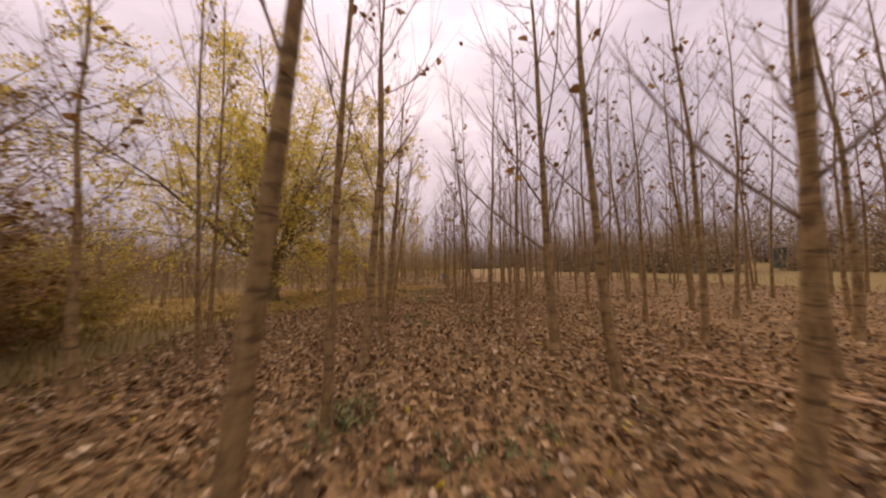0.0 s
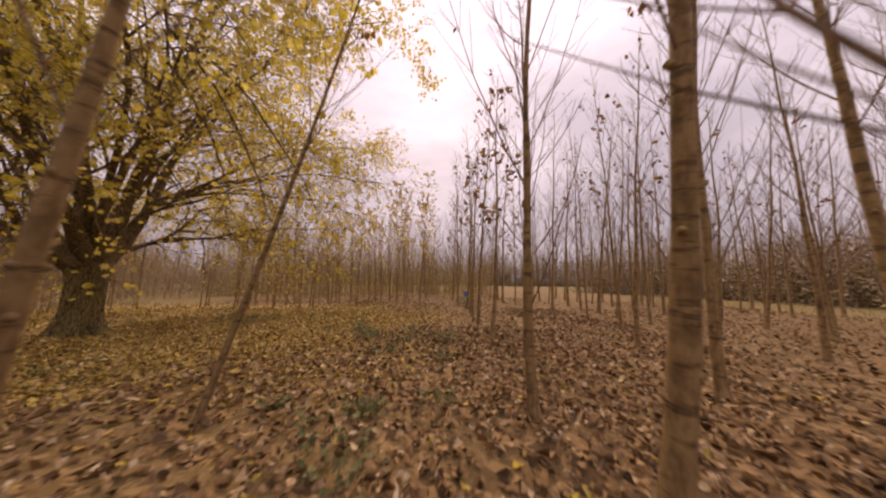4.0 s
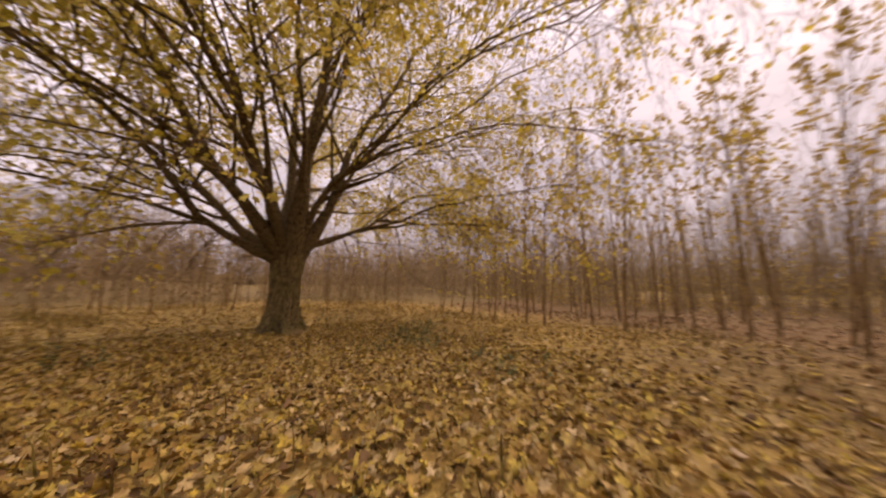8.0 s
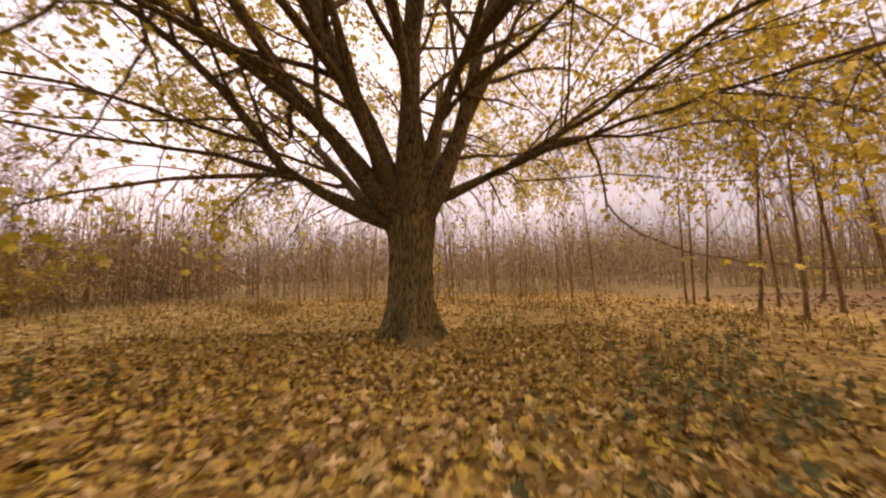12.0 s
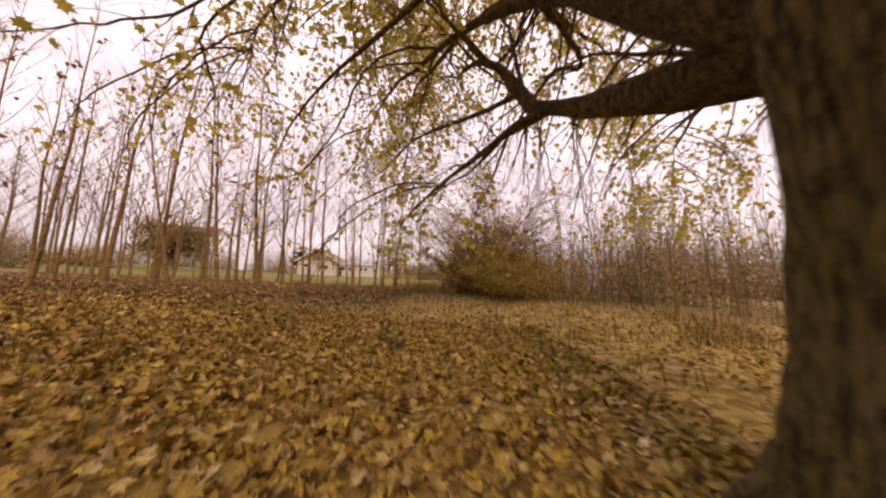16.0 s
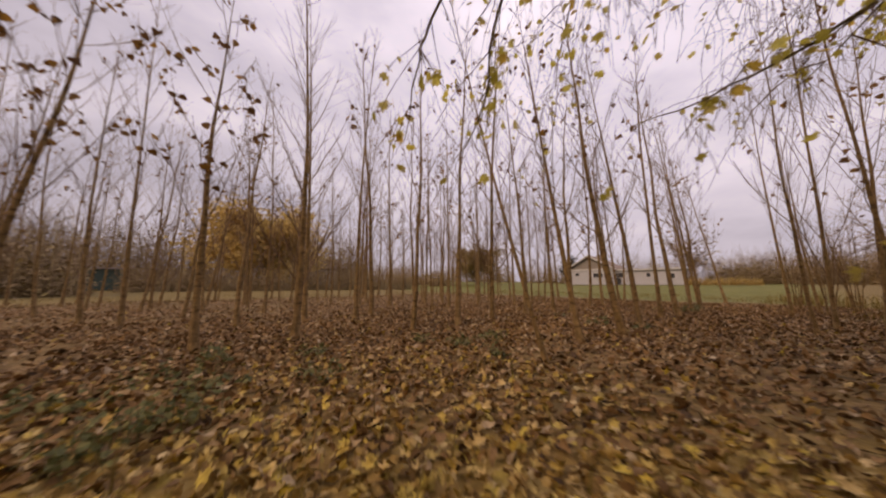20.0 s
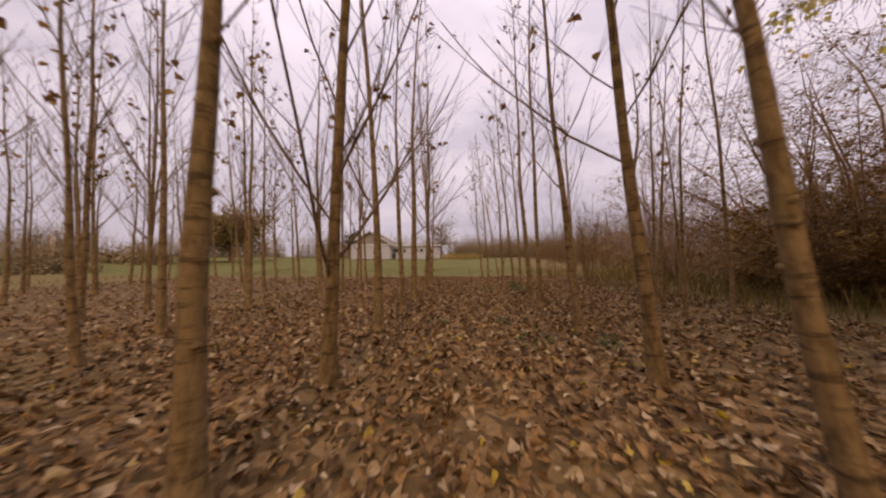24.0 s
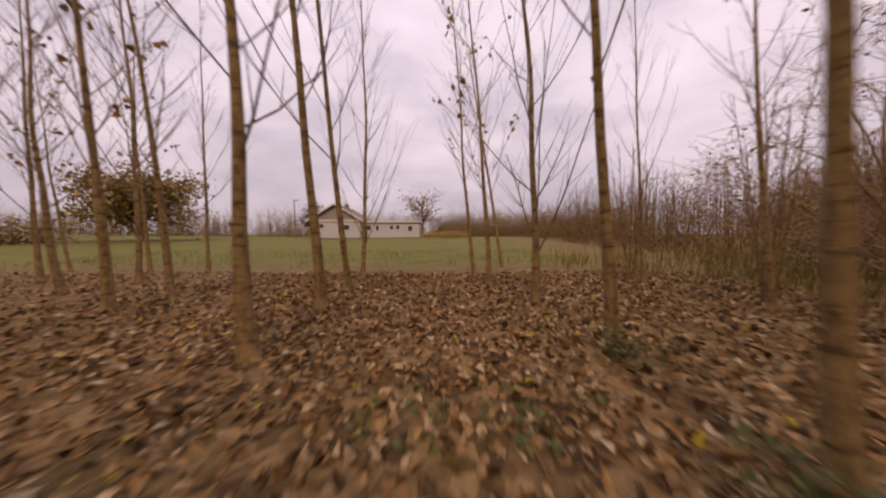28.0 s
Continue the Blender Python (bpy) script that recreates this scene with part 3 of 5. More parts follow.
for x, y, low in spots_y:
    k = yk[3] if low and rnd.random() < 0.75 else rnd.choice(yk[:3])
    sc = rnd.uniform(0.8, 1.1) * (0.85 if low else 1)
    m = pose(x, y, height(x, y), rnd.gauss(0, 2.5), rnd.gauss(0, 2.5), rnd.uniform(0, 360)) @ Matrix.Scale(sc, 4)
    if k in ysp:
        ysp.remove(k)
        k.matrix_basis = m
    else:
        c = copy_thing(k, Matrix())
        c.matrix_basis = m


# ---- the old maple ----
MX, MY, MZ = -6.33, 12.10, -0.24
LANE = [(-0.55, 0.27, 1.22), (-0.33, 3.86, 1.00), (0.00, 6.24, 0.73), (0.23, 8.48, 1.06), (-0.39, 10.49, 0.93), (-0.75, 11.51, 0.73), (-1.21, 12.11, 0.70), (-1.77, 12.33, 0.51), (-2.85, 12.34, 0.41), (-4.56, 13.02, 0.51), (-5.01, 13.16, 0.49), (-5.37, 13.16, 0.23), (-5.53, 13.07, 0.25), (-5.52, 12.87, 0.25), (-5.37, 12.55, 0.35), (-5.08, 11.77, 0.48), (-4.68, 11.15, 0.53), (-3.81, 10.93, 0.42), (-2.68, 10.84, 0.67), (-1.53, 10.62, 0.64), (-0.61, 10.16, 0.59), (-0.26, 9.25, 0.77), (-0.05, 7.35, 0.53), (-0.10, 4.12, 0.72)]


def lane_gap(p):
    """How far a place is from the open lane through the trees."""
    best = 9.0
    if p.z > 1.9:
        return best
    for a, b in zip(LANE, LANE[1:]):
        a, b = Vector(a), Vector(b)
        t = max(0.0, min(1.0, (p - a).dot(b - a) / (b - a).length_squared))
        best = min(best, (p - a - (b - a) * t).length)
    return best


def build_maple():
    rnd = random.Random(77)
    tree = new("maple_tree")
    tree.location = (MX, MY, MZ)
    tagged(tree, "old spreading maple with yellow leaves and a thick furrowed trunk", "tree")
    o = Vector((MX, MY, MZ))
    # trunk: flared root, buttresses, a slight swelling at the fork
    s = Soup()
    k = 264
    shape = [(-0.15, 0.4), (0.0, 0.365), (0.03, 0.345), (0.06, 0.33), (0.1, 0.312), (0.14, 0.3), (0.19, 0.288), (0.26, 0.272), (0.38, 0.252), (0.5, 0.242), (0.62, 0.238), (0.75, 0.236), (0.88, 0.238), (1.0, 0.244), (1.1, 0.254), (1.2, 0.272), (1.3, 0.278), (1.4, 0.262), (1.5, 0.21), (1.6, 0.13), (1.66, 0.05)]
    prof = []
    for (z0, r0), (z1, r1) in zip(shape, shape[1:]):
        steps = max(1, round((z1 - z0) / 0.03))
        prof += [(z0 + (z1 - z0) * i / steps, r0 + (r1 - r0) * i / steps) for i in range(steps)]
    prof.append(shape[-1])
    for z, r in prof:
        for j in range(k):
            a = 2 * math.pi * j / k
            low = math.exp(-max(z, 0) * 5.0)
            rr = r * (1 + 0.16 * low * math.sin(5 * a + 0.7) + 0.08 * low * math.sin(9 * a + 2) + 0.035 * math.sin(3 * a + z * 1.2) + 0.018 * math.sin(11 * a + z * 0.6))
            rr += 0.008 * noise.noise((math.cos(a) * 6, math.sin(a) * 6, z * 2.2)) + 0.026 * abs(noise.noise((math.cos(a) * 13, math.sin(a) * 13, z * 2.4)))
            # furrowed bark: narrow plates that run up the stem and break here and there
            wave = math.sin(44 * a + 5.5 * noise.noise((math.cos(a) * 3, math.sin(a) * 3, z * 1.7)) + 2.2 * noise.noise((math.cos(a) * 9, math.sin(a) * 9, z * 7)))
            rr += 0.0065 * max(wave, -0.45) * smooth(1.5, 1.2, z)
            rr += low * (0.06 * noise.noise((math.cos(a) * 9, math.sin(a) * 9, z * 14)) + 0.035 * noise.noise((math.cos(a) * 24, math.sin(a) * 24, z * 9)))
            # a seam runs up the stem under the fork
            rr -= 0.03 * math.exp(-((a - 4.2) / 0.09) ** 2) * smooth(0.2, 0.9, z)
            s.v.append((rr * math.cos(a) - 0.02 * z, rr * math.sin(a) + 0.01 * z, z))
    for i in range(len(prof) - 1):
        for j in range(k):
            a0, b0 = i * k + j, i * k + (j + 1) % k
            s.f.append((a0, b0, b0 + k, a0 + k))
    s.f.append(tuple((len(prof) - 1) * k + j for j in range(k)))
    part("trunk", s, M["maple_bark"], tree)
    # roots that run out from the foot; crevice shade is put into their dark bark
    for az, ln, r in ((-12, 0.3, 0.05), (35, 0.24, 0.042), (70, 0.32, 0.05), (112, 0.26, 0.045), (165, 0.3, 0.045), (215, 0.26, 0.05), (265, 0.32, 0.05), (312, 0.26, 0.055)):
        a = radians(az)
        rt = Soup()
        pts = []
        for i in range(7):
            q = i / 6
            rad = 0.24 + ln * q
            aa = a + 0.25 * q * math.sin(az)
            pts.append((rad * math.cos(aa), rad * math.sin(aa), 0.19 * (1 - q) ** 2.2 - 0.015 - 0.03 * q + rnd.uniform(-1, 1) * 0.012))
        rt.tube(pts, [r * (0.75 + 0.25 * math.sin(i * 1.3)) * (1 - 0.45 * i / 6) for i in range(7)], 10, cap=True, wob=0.12)
        part("root", rt, M["root_bark"], tree, "mossy root, coloured dark for the crevice shade at the foot")

    # a low mossy swelling at the foot, on the east side
    mo = Soup()
    for i in range(21):
        for j in range(56):
            a, q = 2 * math.pi * j / 56, i / 20
            rr = 0.2 * math.sin(q * math.pi / 2) * (1 + 0.18 * math.sin(3 * a + 1) + 0.1 * math.sin(5 * a))
            zz = 0.085 * math.cos(q * math.pi / 2) - 0.02 + 0.03 * noise.noise((rr * 9 * math.cos(a), rr * 9 * math.sin(a), 3.3)) + 0.022 * noise.noise((rr * 34 * math.cos(a), rr * 34 * math.sin(a), 1.7))
            mo.v.append((0.4 + rr * math.cos(a), 0.13 + rr * math.sin(a), zz))
    for i in range(20):
        for j in range(56):
            a0, b0 = i * 56 + j, i * 56 + (j + 1) % 56
            mo.f.append((a0, a0 + 56, b0 + 56, b0))
    part("root_swelling", mo, M["moss_bark"], tree, "brown mossy swelling at the root")

    twigs, fine, spots = Soup(), Soup(), []
    NSEG = {0: 13, 1: 8, 2: 6, 3: 4}
    FLOOR = {0: 1.25, 1: 1.05, 2: 0.85, 3: 0.7}
    WOB = {0: 0.07, 1: 0.15, 2: 0.2, 3: 0.25}

    def shoot(p, d, ln, r, level, droop, rise=None):
        """Centre line, radii and directions of one shoot; rise gives a limb's slope at its start, a third of the way and its end."""
        n = NSEG[level]
        pts, rs, dirs = [p.copy()], [r], [d.copy()]
        az = math.atan2(d.y, d.x)
        for i in range(1, n + 1):
            q = i / n
            if rise:
                e0, e1, e2 = rise
                el = radians(e0 + (e1 - e0) * q / 0.3 if q < 0.3 else e1 + (e2 - e1) * (q - 0.3) / 0.7)
                az += rnd.uniform(-1, 1) * 0.18
                el += rnd.uniform(-1, 1) * 0.15
                d = Vector((math.cos(az) * math.cos(el), math.sin(az) * math.cos(el), math.sin(el)))
                while lane_gap(pts[-1] + d * (ln / n) + o) < 0.85:
                    d = (d + Vector((0, 0, 0.15))).normalized()
            else:
                w = WOB[level]
                d = d + Vector((rnd.uniform(-w, w), rnd.uniform(-w, w), rnd.uniform(-w, w)))
                d.z -= droop * q * 2.4 / n
                d.normalize()
            nx = pts[-1] + d * (ln / n)
            if nx.z < FLOOR[level]:
                d = Vector((d.x, d.y, abs(d.z) * 0.3)).normalized()
                nx = pts[-1] + d * (ln / n)
            pts.append(nx)
            rs.append(max(r * (1 - 0.9 * q ** (0.52 if level == 0 else 0.9)), 0.0018))
            dirs.append(d.copy())
        return pts, rs, dirs

    def grow(p, d, ln, r, level, droop, soup, rise=None):
        n = NSEG[level]
        pts, rs, dirs = shoot(p, d, ln, r, level, droop, rise)
        if level >= 1 and min(lane_gap(pp + o) for pp in pts) < (0.45 if level < 3 else 0.36):
            return
        if level == 0:
            rs[0], rs[1] = r * 1.2, r * 1.05
        soup.tube(pts, rs, {0: 14, 1: 7, 2: 4, 3: 3}[level], wob=0.05 if level == 0 else 0)
        if level < 3:
            count = {0: 15, 1: 9, 2: 5}[level]
            for c in range(count):
                q0 = {0: 0.16, 1: 0.15, 2: 0.12}[level]
                q = q0 + (0.98 - q0) * (c + rnd.uniform(0.05, 0.95)) / count
                i = min(n - 1, int(q * n))
                base = pts[i].lerp(pts[i + 1], q * n - i)
                dd = dirs[i]
                side = dd.cross(Vector((rnd.uniform(-1, 1), rnd.uniform(-1, 1), rnd.uniform(-1, 1)))).normalized()
                ang = rnd.uniform(0.5, 1.0)
                nd = dd * math.cos(ang) + side * math.sin(ang)
                if level == 0:
                    nd.z = nd.z * 0.7 + 0.12
                nd.normalize()
                nl = {0: rnd.uniform(0.3, 0.5) * ln * (1.12 - 0.68 * q), 1: rnd.uniform(0.28, 0.48) * ln * (1.2 - 0.5 * q), 2: rnd.uniform(0.35, 0.6) * ln}[level]
                nr = min(rs[i] * rnd.uniform(0.35, 0.55), {0: 0.036, 1: 0.012, 2: 0.0045}[level])
                grow(base, nd, nl, max(nr, 0.002), level + 1, droop + {0: 0.12, 1: 0.3, 2: 0.3}[level], {0: twigs, 1: fine, 2: fine}[level])
        if level >= 2:
            for _ in range(rnd.randint(1, 4) if level == 3 else rnd.randint(2, 5)):
                q = rnd.uniform(0.3, 1.05)
                i = min(n - 1, int(q * n))
                pp = pts[i].lerp(pts[i + 1], q * n - i) + Vector((rnd.uniform(-1, 1), rnd.uniform(-1, 1), rnd.uniform(-1.2, 0.4))) * 0.055
                if lane_gap(pp + o) > 0.55:
                    spots.append(pp)
        return pts

    # azimuth (0 east, 90 north), slope at the start, after a third and at the end, length, radius, height of the joint, droop
    LIMBS = [(-82, 14, 47, 26, 6.0, 0.09, 1.27, 0.3), (-60, 49, 52, 34, 7.6, 0.122, 1.42, 0.22), (-52, 64, 66, 52, 8.2, 0.13, 1.36, 0.12),
             (10, 80, 84, 80, 9.0, 0.16, 1.4, 0.05), (190, 78, 82, 74, 9.0, 0.14, 1.4, 0.05), (80, 66, 70, 56, 8.2, 0.13, 1.36, 0.1),
             (88, 16, 34, 14, 6.6, 0.062, 1.5, 0.3), (150, 56, 60, 40, 7.4, 0.11, 1.34, 0.2), (-135, 44, 46, 28, 7.2, 0.115, 1.3, 0.2),
             (178, 48, 46, 30, 7.0, 0.1, 1.32, 0.2), (-30, 62, 46, 18, 7.6, 0.09, 1.42, 0.28), (46, 72, 44, 14, 7.6, 0.085, 1.42, 0.26)]
    # the limb that it leaves and how far along, azimuth, slopes, length, radius, droop, share of leaves
    SUBS = [(3, 0.14, 4, 50, 46, 14, 6.6, 0.05, 0.28, 0.8), (6, 0.14, 68, 16, 18, 2, 5.4, 0.04, 0.34, 0.9), (10, 0.14, -12, 58, 58, 38, 7.0, 0.05, 0.16, 0.9),
            (5, 0.14, 104, 56, 58, 44, 7.0, 0.055, 0.14, 1.0), (2, 0.14, -108, 56, 58, 44, 6.8, 0.055, 0.14, 1.0), (3, 0.2, 28, 60, 62, 46, 6.6, 0.05, 0.14, 1.0),
            (11, 0.16, 70, 36, 34, 16, 7.2, 0.045, 0.2, 0.9), (11, 0.24, 58, 32, 36, 22, 6.8, 0.042, 0.2, 0.9),
            (10, 0.2, -24, 34, 22, -10, 6.4, 0.04, 0.4, 0.4), (1, 0.16, -46, 34, 20, -10, 6.4, 0.042, 0.4, 0.4), (11, 0.2, 18, 34, 20, -8, 6.2, 0.038, 0.4, 0.4), (1, 0.24, -60, 26, 20, -2, 5.8, 0.04, 0.36, 0.5),
            (6, 0.2, 60, 12, 6, -16, 5.0, 0.034, 0.6, 0.55), (11, 0.24, 38, 26, 10, -18, 5.6, 0.034, 0.6, 0.55), (6, 0.28, 96, 10, 2, -14, 4.6, 0.032, 0.6, 0.55),
            (7, 0.18, 118, 24, 12, -12, 5.2, 0.034, 0.6, 0.55), (0, 0.2, -74, 20, 8, -14, 4.8, 0.032, 0.6, 0.2), (8, 0.18, -122, 24, 10, -12, 5.0, 0.034, 0.6, 0.7), (7, 0.26, 142, 26, 12, -10, 5.0, 0.034, 0.5, 0.5)]
    feet, lines, low = [], [], []
    for az, e0, e1, e2, ln, r, z, droop in LIMBS:
        a, e = radians(az), radians(e0)
        d = Vector((math.cos(a) * math.cos(e), math.sin(a) * math.cos(e), math.sin(e)))
        limb = Soup()
        foot = Vector((0.05 * math.cos(a), 0.05 * math.sin(a), z - 0.26 * math.sin(e)))
        lines.append(grow(foot, d, ln, r, 0, droop, limb, (e0, e1, e2)))
        part("limb", limb, M["limb_bark"], tree)
        feet.append((foot, d, a, e0))
    for idx, q, az, e0, e1, e2, ln, r, droop, share in SUBS:
        a, e = radians(az), radians(e0)
        d = Vector((math.cos(a) * math.cos(e), math.sin(a) * math.cos(e), math.sin(e)))
        limb = Soup()
        line = lines[idx]
        i = int(q * NSEG[0])
        before = len(spots)
        pts = grow(line[i].lerp(line[i + 1], q * NSEG[0] - i), d, ln, r, 0, droop, limb, (e0, e1, e2))
        keep = [p for p in spots[before:] if rnd.random() < share]
        del spots[before:]
        spots.extend(keep)
        part("limb", limb, M["limb_bark"], tree)
        lines.append(pts)
        if e2 < 4 and (abs(az) < 64 or abs(az) > 110):
            low.append(pts)
    # branches that hang low over the clearing south and east of the stem: place, then the way down to the tip
    HANG = [((-3.69, 8.25, 2.29), (-3.43, 8.85, 1.43), (-3.23, 9.28, 1.03), (-2.98, 9.7, 0.75)), ((-3.95, 8.9, 1.35), (-3.83, 9.04, 0.95), (-3.65, 9.16, 0.69), (-3.47, 9.28, 0.75), (-3.3, 9.39, 0.85)),
            ((-3.83, 9.04, 0.95), (-3.7, 9.09, 0.72), (-3.59, 9.06, 0.33), (-3.4, 9.16, 0.24)), ((-2.58, 10.25, 2.1), (-2.52, 10.25, 1.7), (-2.44, 10.26, 1.3)),
            ((-4.59, 10.55, 2.06), (-4.39, 10.51, 1.56), (-4.11, 10.45, 1.2), (-3.95, 10.4, 1.08)), ((-5.09, 10.31, 2.07), (-4.94, 10.24, 1.48), (-4.83, 10.19, 1.18), (-4.71, 10.07, 0.73)),
            ((-3.73, 11.05, 1.92), (-3.7, 10.9, 1.55), (-3.56, 10.86, 1.4)), ((-3.65, 11.17, 1.9), (-3.25, 11.28, 1.7), (-2.67, 11.45, 1.4)),
            ((-1.95, 9.89, 2.03), (-1.78, 9.85, 1.6), (-1.59, 9.87, 1.35)), ((-3.01, 8.66, 1.92), (-2.58, 8.98, 1.62), (-2.21, 9.26, 1.46)), ((-1.62, 10.03, 2.23), (-1.43, 10.05, 1.91), (-1.25, 10.03, 1.55)),
            ((-6.02, 14.27, 1.02), (-5.82, 14.66, 0.63), (-5.52, 15.29, 0.42), (-5.22, 16.1, 0.36)), ((-6.2, 13.43, 1.45), (-6.02, 14.27, 1.43), (-5.72, 15.14, 1.23), (-5.32, 16.55, 1.18)),
            ((-7.2, 12.13, 1.75), (-7.2, 12.22, 1.29), (-7.2, 12.33, 0.94), (-7.2, 12.43, 0.61)), ((-7.5, 12.02, 2.12), (-7.5, 12.2, 1.46), (-7.5, 12.28, 1.08), (-7.5, 12.36, 0.89)), ((-7.0, 12.0, 1.32), (-7.0, 12.23, 0.96), (-7.0, 12.32, 0.64), (-7.0, 12.37, 0.27), (-7.0, 12.49, 0.06)),
            ((-6.6, 9.0, 2.4), (-6.9, 8.6, 1.9), (-7.1, 8.35, 1.4), (-7.2, 8.1, 0.85)), ((-7.4, 9.6, 2.2), (-7.7, 9.2, 1.6), (-7.9, 9.0, 1.0)), ((-6.9, 9.4, 2.3), (-7.3, 8.8, 1.7), (-7.6, 8.3, 1.2))]
    # a long limb that arches out level to the south
    ARCH = [((-6.32, 10.68, 2.05), (-6.2, 10.33, 2.22), (-6.0, 9.25, 2.15), (-5.7, 8.26, 2.1), (-5.4, 7.36, 2.37))]
    for thick, way in [(0.015, w) for w in HANG] + [(0.03, w) for w in ARCH]:
        way = [Vector(w) - o for w in way]
        top = way[0]
        root = min((p for line in lines for p in line[2:] if p.z > top.z + 0.1), key=lambda p: (p - top).length)
        way = [root, root.lerp(top, 0.5) + Vector((0, 0, 0.12 * (root - top).length))] + way
        pts = []
        for i in range(len(way) - 1):
            for k3 in range(5):
                q = k3 / 5
                a0, a1, a2, a3 = way[max(i - 1, 0)], way[i], way[i + 1], way[min(i + 2, len(way) - 1)]
                pts.append(0.5 * (2 * a1 + (a2 - a0) * q + (2 * a0 - 5 * a1 + 4 * a2 - a3) * q * q + (3 * a1 - a0 - 3 * a2 + a3) * q ** 3) + Vector((rnd.uniform(-1, 1), rnd.uniform(-1, 1), rnd.uniform(-1, 1))) * 0.012)
        pts.append(way[-1])
        m = len(pts) - 1
        rs = [thick * (1 - 0.87 * i / m) for i in range(m + 1)]
        twigs.tube(pts, rs, 7)
        for c in range(16):
            i = rnd.randint(m // 3, m - 1)
            dd = (pts[i + 1] - pts[i]).normalized()
            d3 = (dd + Vector((rnd.uniform(-1, 1), rnd.uniform(-1, 1), rnd.uniform(-0.8, 0.5))) * 0.9).normalized()
            pts2, rs2, dirs2 = shoot(pts[i], d3, rnd.uniform(0.2, 0.55), rs[i] * 0.5, 3, 0.6)
            if min(lane_gap(pp + o) for pp in pts2) < 0.55:
                continue
            fine.tube(pts2, rs2, 4)
            for _ in range(rnd.randint(0, 4)):
                spots.append(pts2[rnd.randint(1, 4)] + Vector((rnd.uniform(-1, 1), rnd.uniform(-1, 1), -0.8)) * 0.045)
    # long shoots that hang from the low outer limbs, thinly leaved
    for line in low:
        for _ in range(13):
            q = rnd.uniform(0.3, 0.97) * NSEG[0]
            i = int(q)
            p = line[i].lerp(line[min(i + 1, NSEG[0])], q - i)
            aa = rnd.uniform(0, 6.28)
            d2 = Vector((math.cos(aa), math.sin(aa), rnd.uniform(-0.8, 0.3))).normalized()
            ln = rnd.uniform(0.8, 1.9)
            pts, rs, dirs = shoot(p, d2, ln, rnd.uniform(0.006, 0.011), 2, 1.2)
            if min(lane_gap(pp + o) for pp in pts) < 0.5:
                continue
            fine.tube(pts, rs, 5)
            for c in range(6):
                i = rnd.randint(1, 5)
                d3 = (dirs[i] + Vector((rnd.uniform(-1, 1), rnd.uniform(-1, 1), rnd.uniform(-0.6, 0.5)))).normalized()
                pts2, rs2, _ = shoot(pts[i], d3, ln * rnd.uniform(0.15, 0.4), rs[i] * 0.55, 3, 0.7)
                if min(lane_gap(pp + o) for pp in pts2) > 0.75:
                    fine.tube(pts2, rs2, 3)
                    spots.extend(pts2[rnd.randint(2, 4)] + Vector((rnd.uniform(-1, 1), rnd.uniform(-1, 1), -0.6)) * 0.04 for _ in range(rnd.randint(0, 2)))
    # bare shoots that hang from the undersides of the limbs near the fork
    for (foot, d, a, e0), line in zip(feet, lines):
        if e0 > 60:
            continue
        for _ in range(11):
            q = rnd.uniform(0.6, 5.0)
            i = int(q)
            p = line[i].lerp(line[i + 1], q - i)
            aa = a + rnd.uniform(-0.9, 0.9)
            d2 = Vector((math.cos(aa), math.sin(aa), rnd.uniform(-0.9, 0.1))).normalized()
            ln = rnd.uniform(0.5, 1.3)
            pts, rs, dirs = shoot(p, d2, ln, rnd.uniform(0.006, 0.012), 2, 1.1)
            if min(lane_gap(pp + o) for pp in pts) < 0.4:
                continue
            fine.tube(pts, rs, 4)
            for c in range(4):
                i = rnd.randint(1, 5)
                d3 = (dirs[i] + Vector((rnd.uniform(-1, 1), rnd.uniform(-1, 1), rnd.uniform(-1, 0.2))) * 0.8).normalized()
                pts2, rs2, _ = shoot(pts[i], d3, ln * rnd.uniform(0.25, 0.5), rs[i] * 0.6, 3, 0.8)
                if min(lane_gap(pp + o) for pp in pts2) > 0.36:
                    fine.tube(pts2, rs2, 3)
    part("branchwork", twigs, M["limb_bark"], tree, kind="stuff")
    part("twigwork", fine, M["twig"], tree, kind="stuff")
    spots = [p for p in spots if rnd.random() < 0.8 and (p.z + MZ > 1.15 or lane_gap(p + o) > 0.9)]
    # the crown thins out to the northeast and to the far south
    spots = [p for p in spots if rnd.random() < (0.12 if p.y < -3.5 and p.x > 2.9 else 0.4 if p.y > 1.6 and p.z > 1.5 and p.x > 0.8 else 1.0)]
    # leaves stand in tufts, thickest in the high and outer crown
    for p in list(spots):
        high = smooth(1.7, 3.2, p.z)
        if rnd.random() < (1.0 if 0.2 < p.y < 2.3 and p.x > -0.3 else 0.8) * high:
            spots.append(p + Vector((rnd.gauss(0, 1), rnd.gauss(0, 1), rnd.gauss(0, 0.8))) * 0.085)
    n = len(spots)
    rot = leaf_rots(n)
    rot[:, 0] += np.random.uniform(0, 1.2, n)
    me = leaves_mesh("leaves", MAPLE, [tuple(p) for p in spots], np.random.uniform(0.045, 0.079, n), rot, M["maple_leaf"], 0.4)
    part("leaves", me, None, tree, "yellow lobed leaves", "stuff")


build_maple()


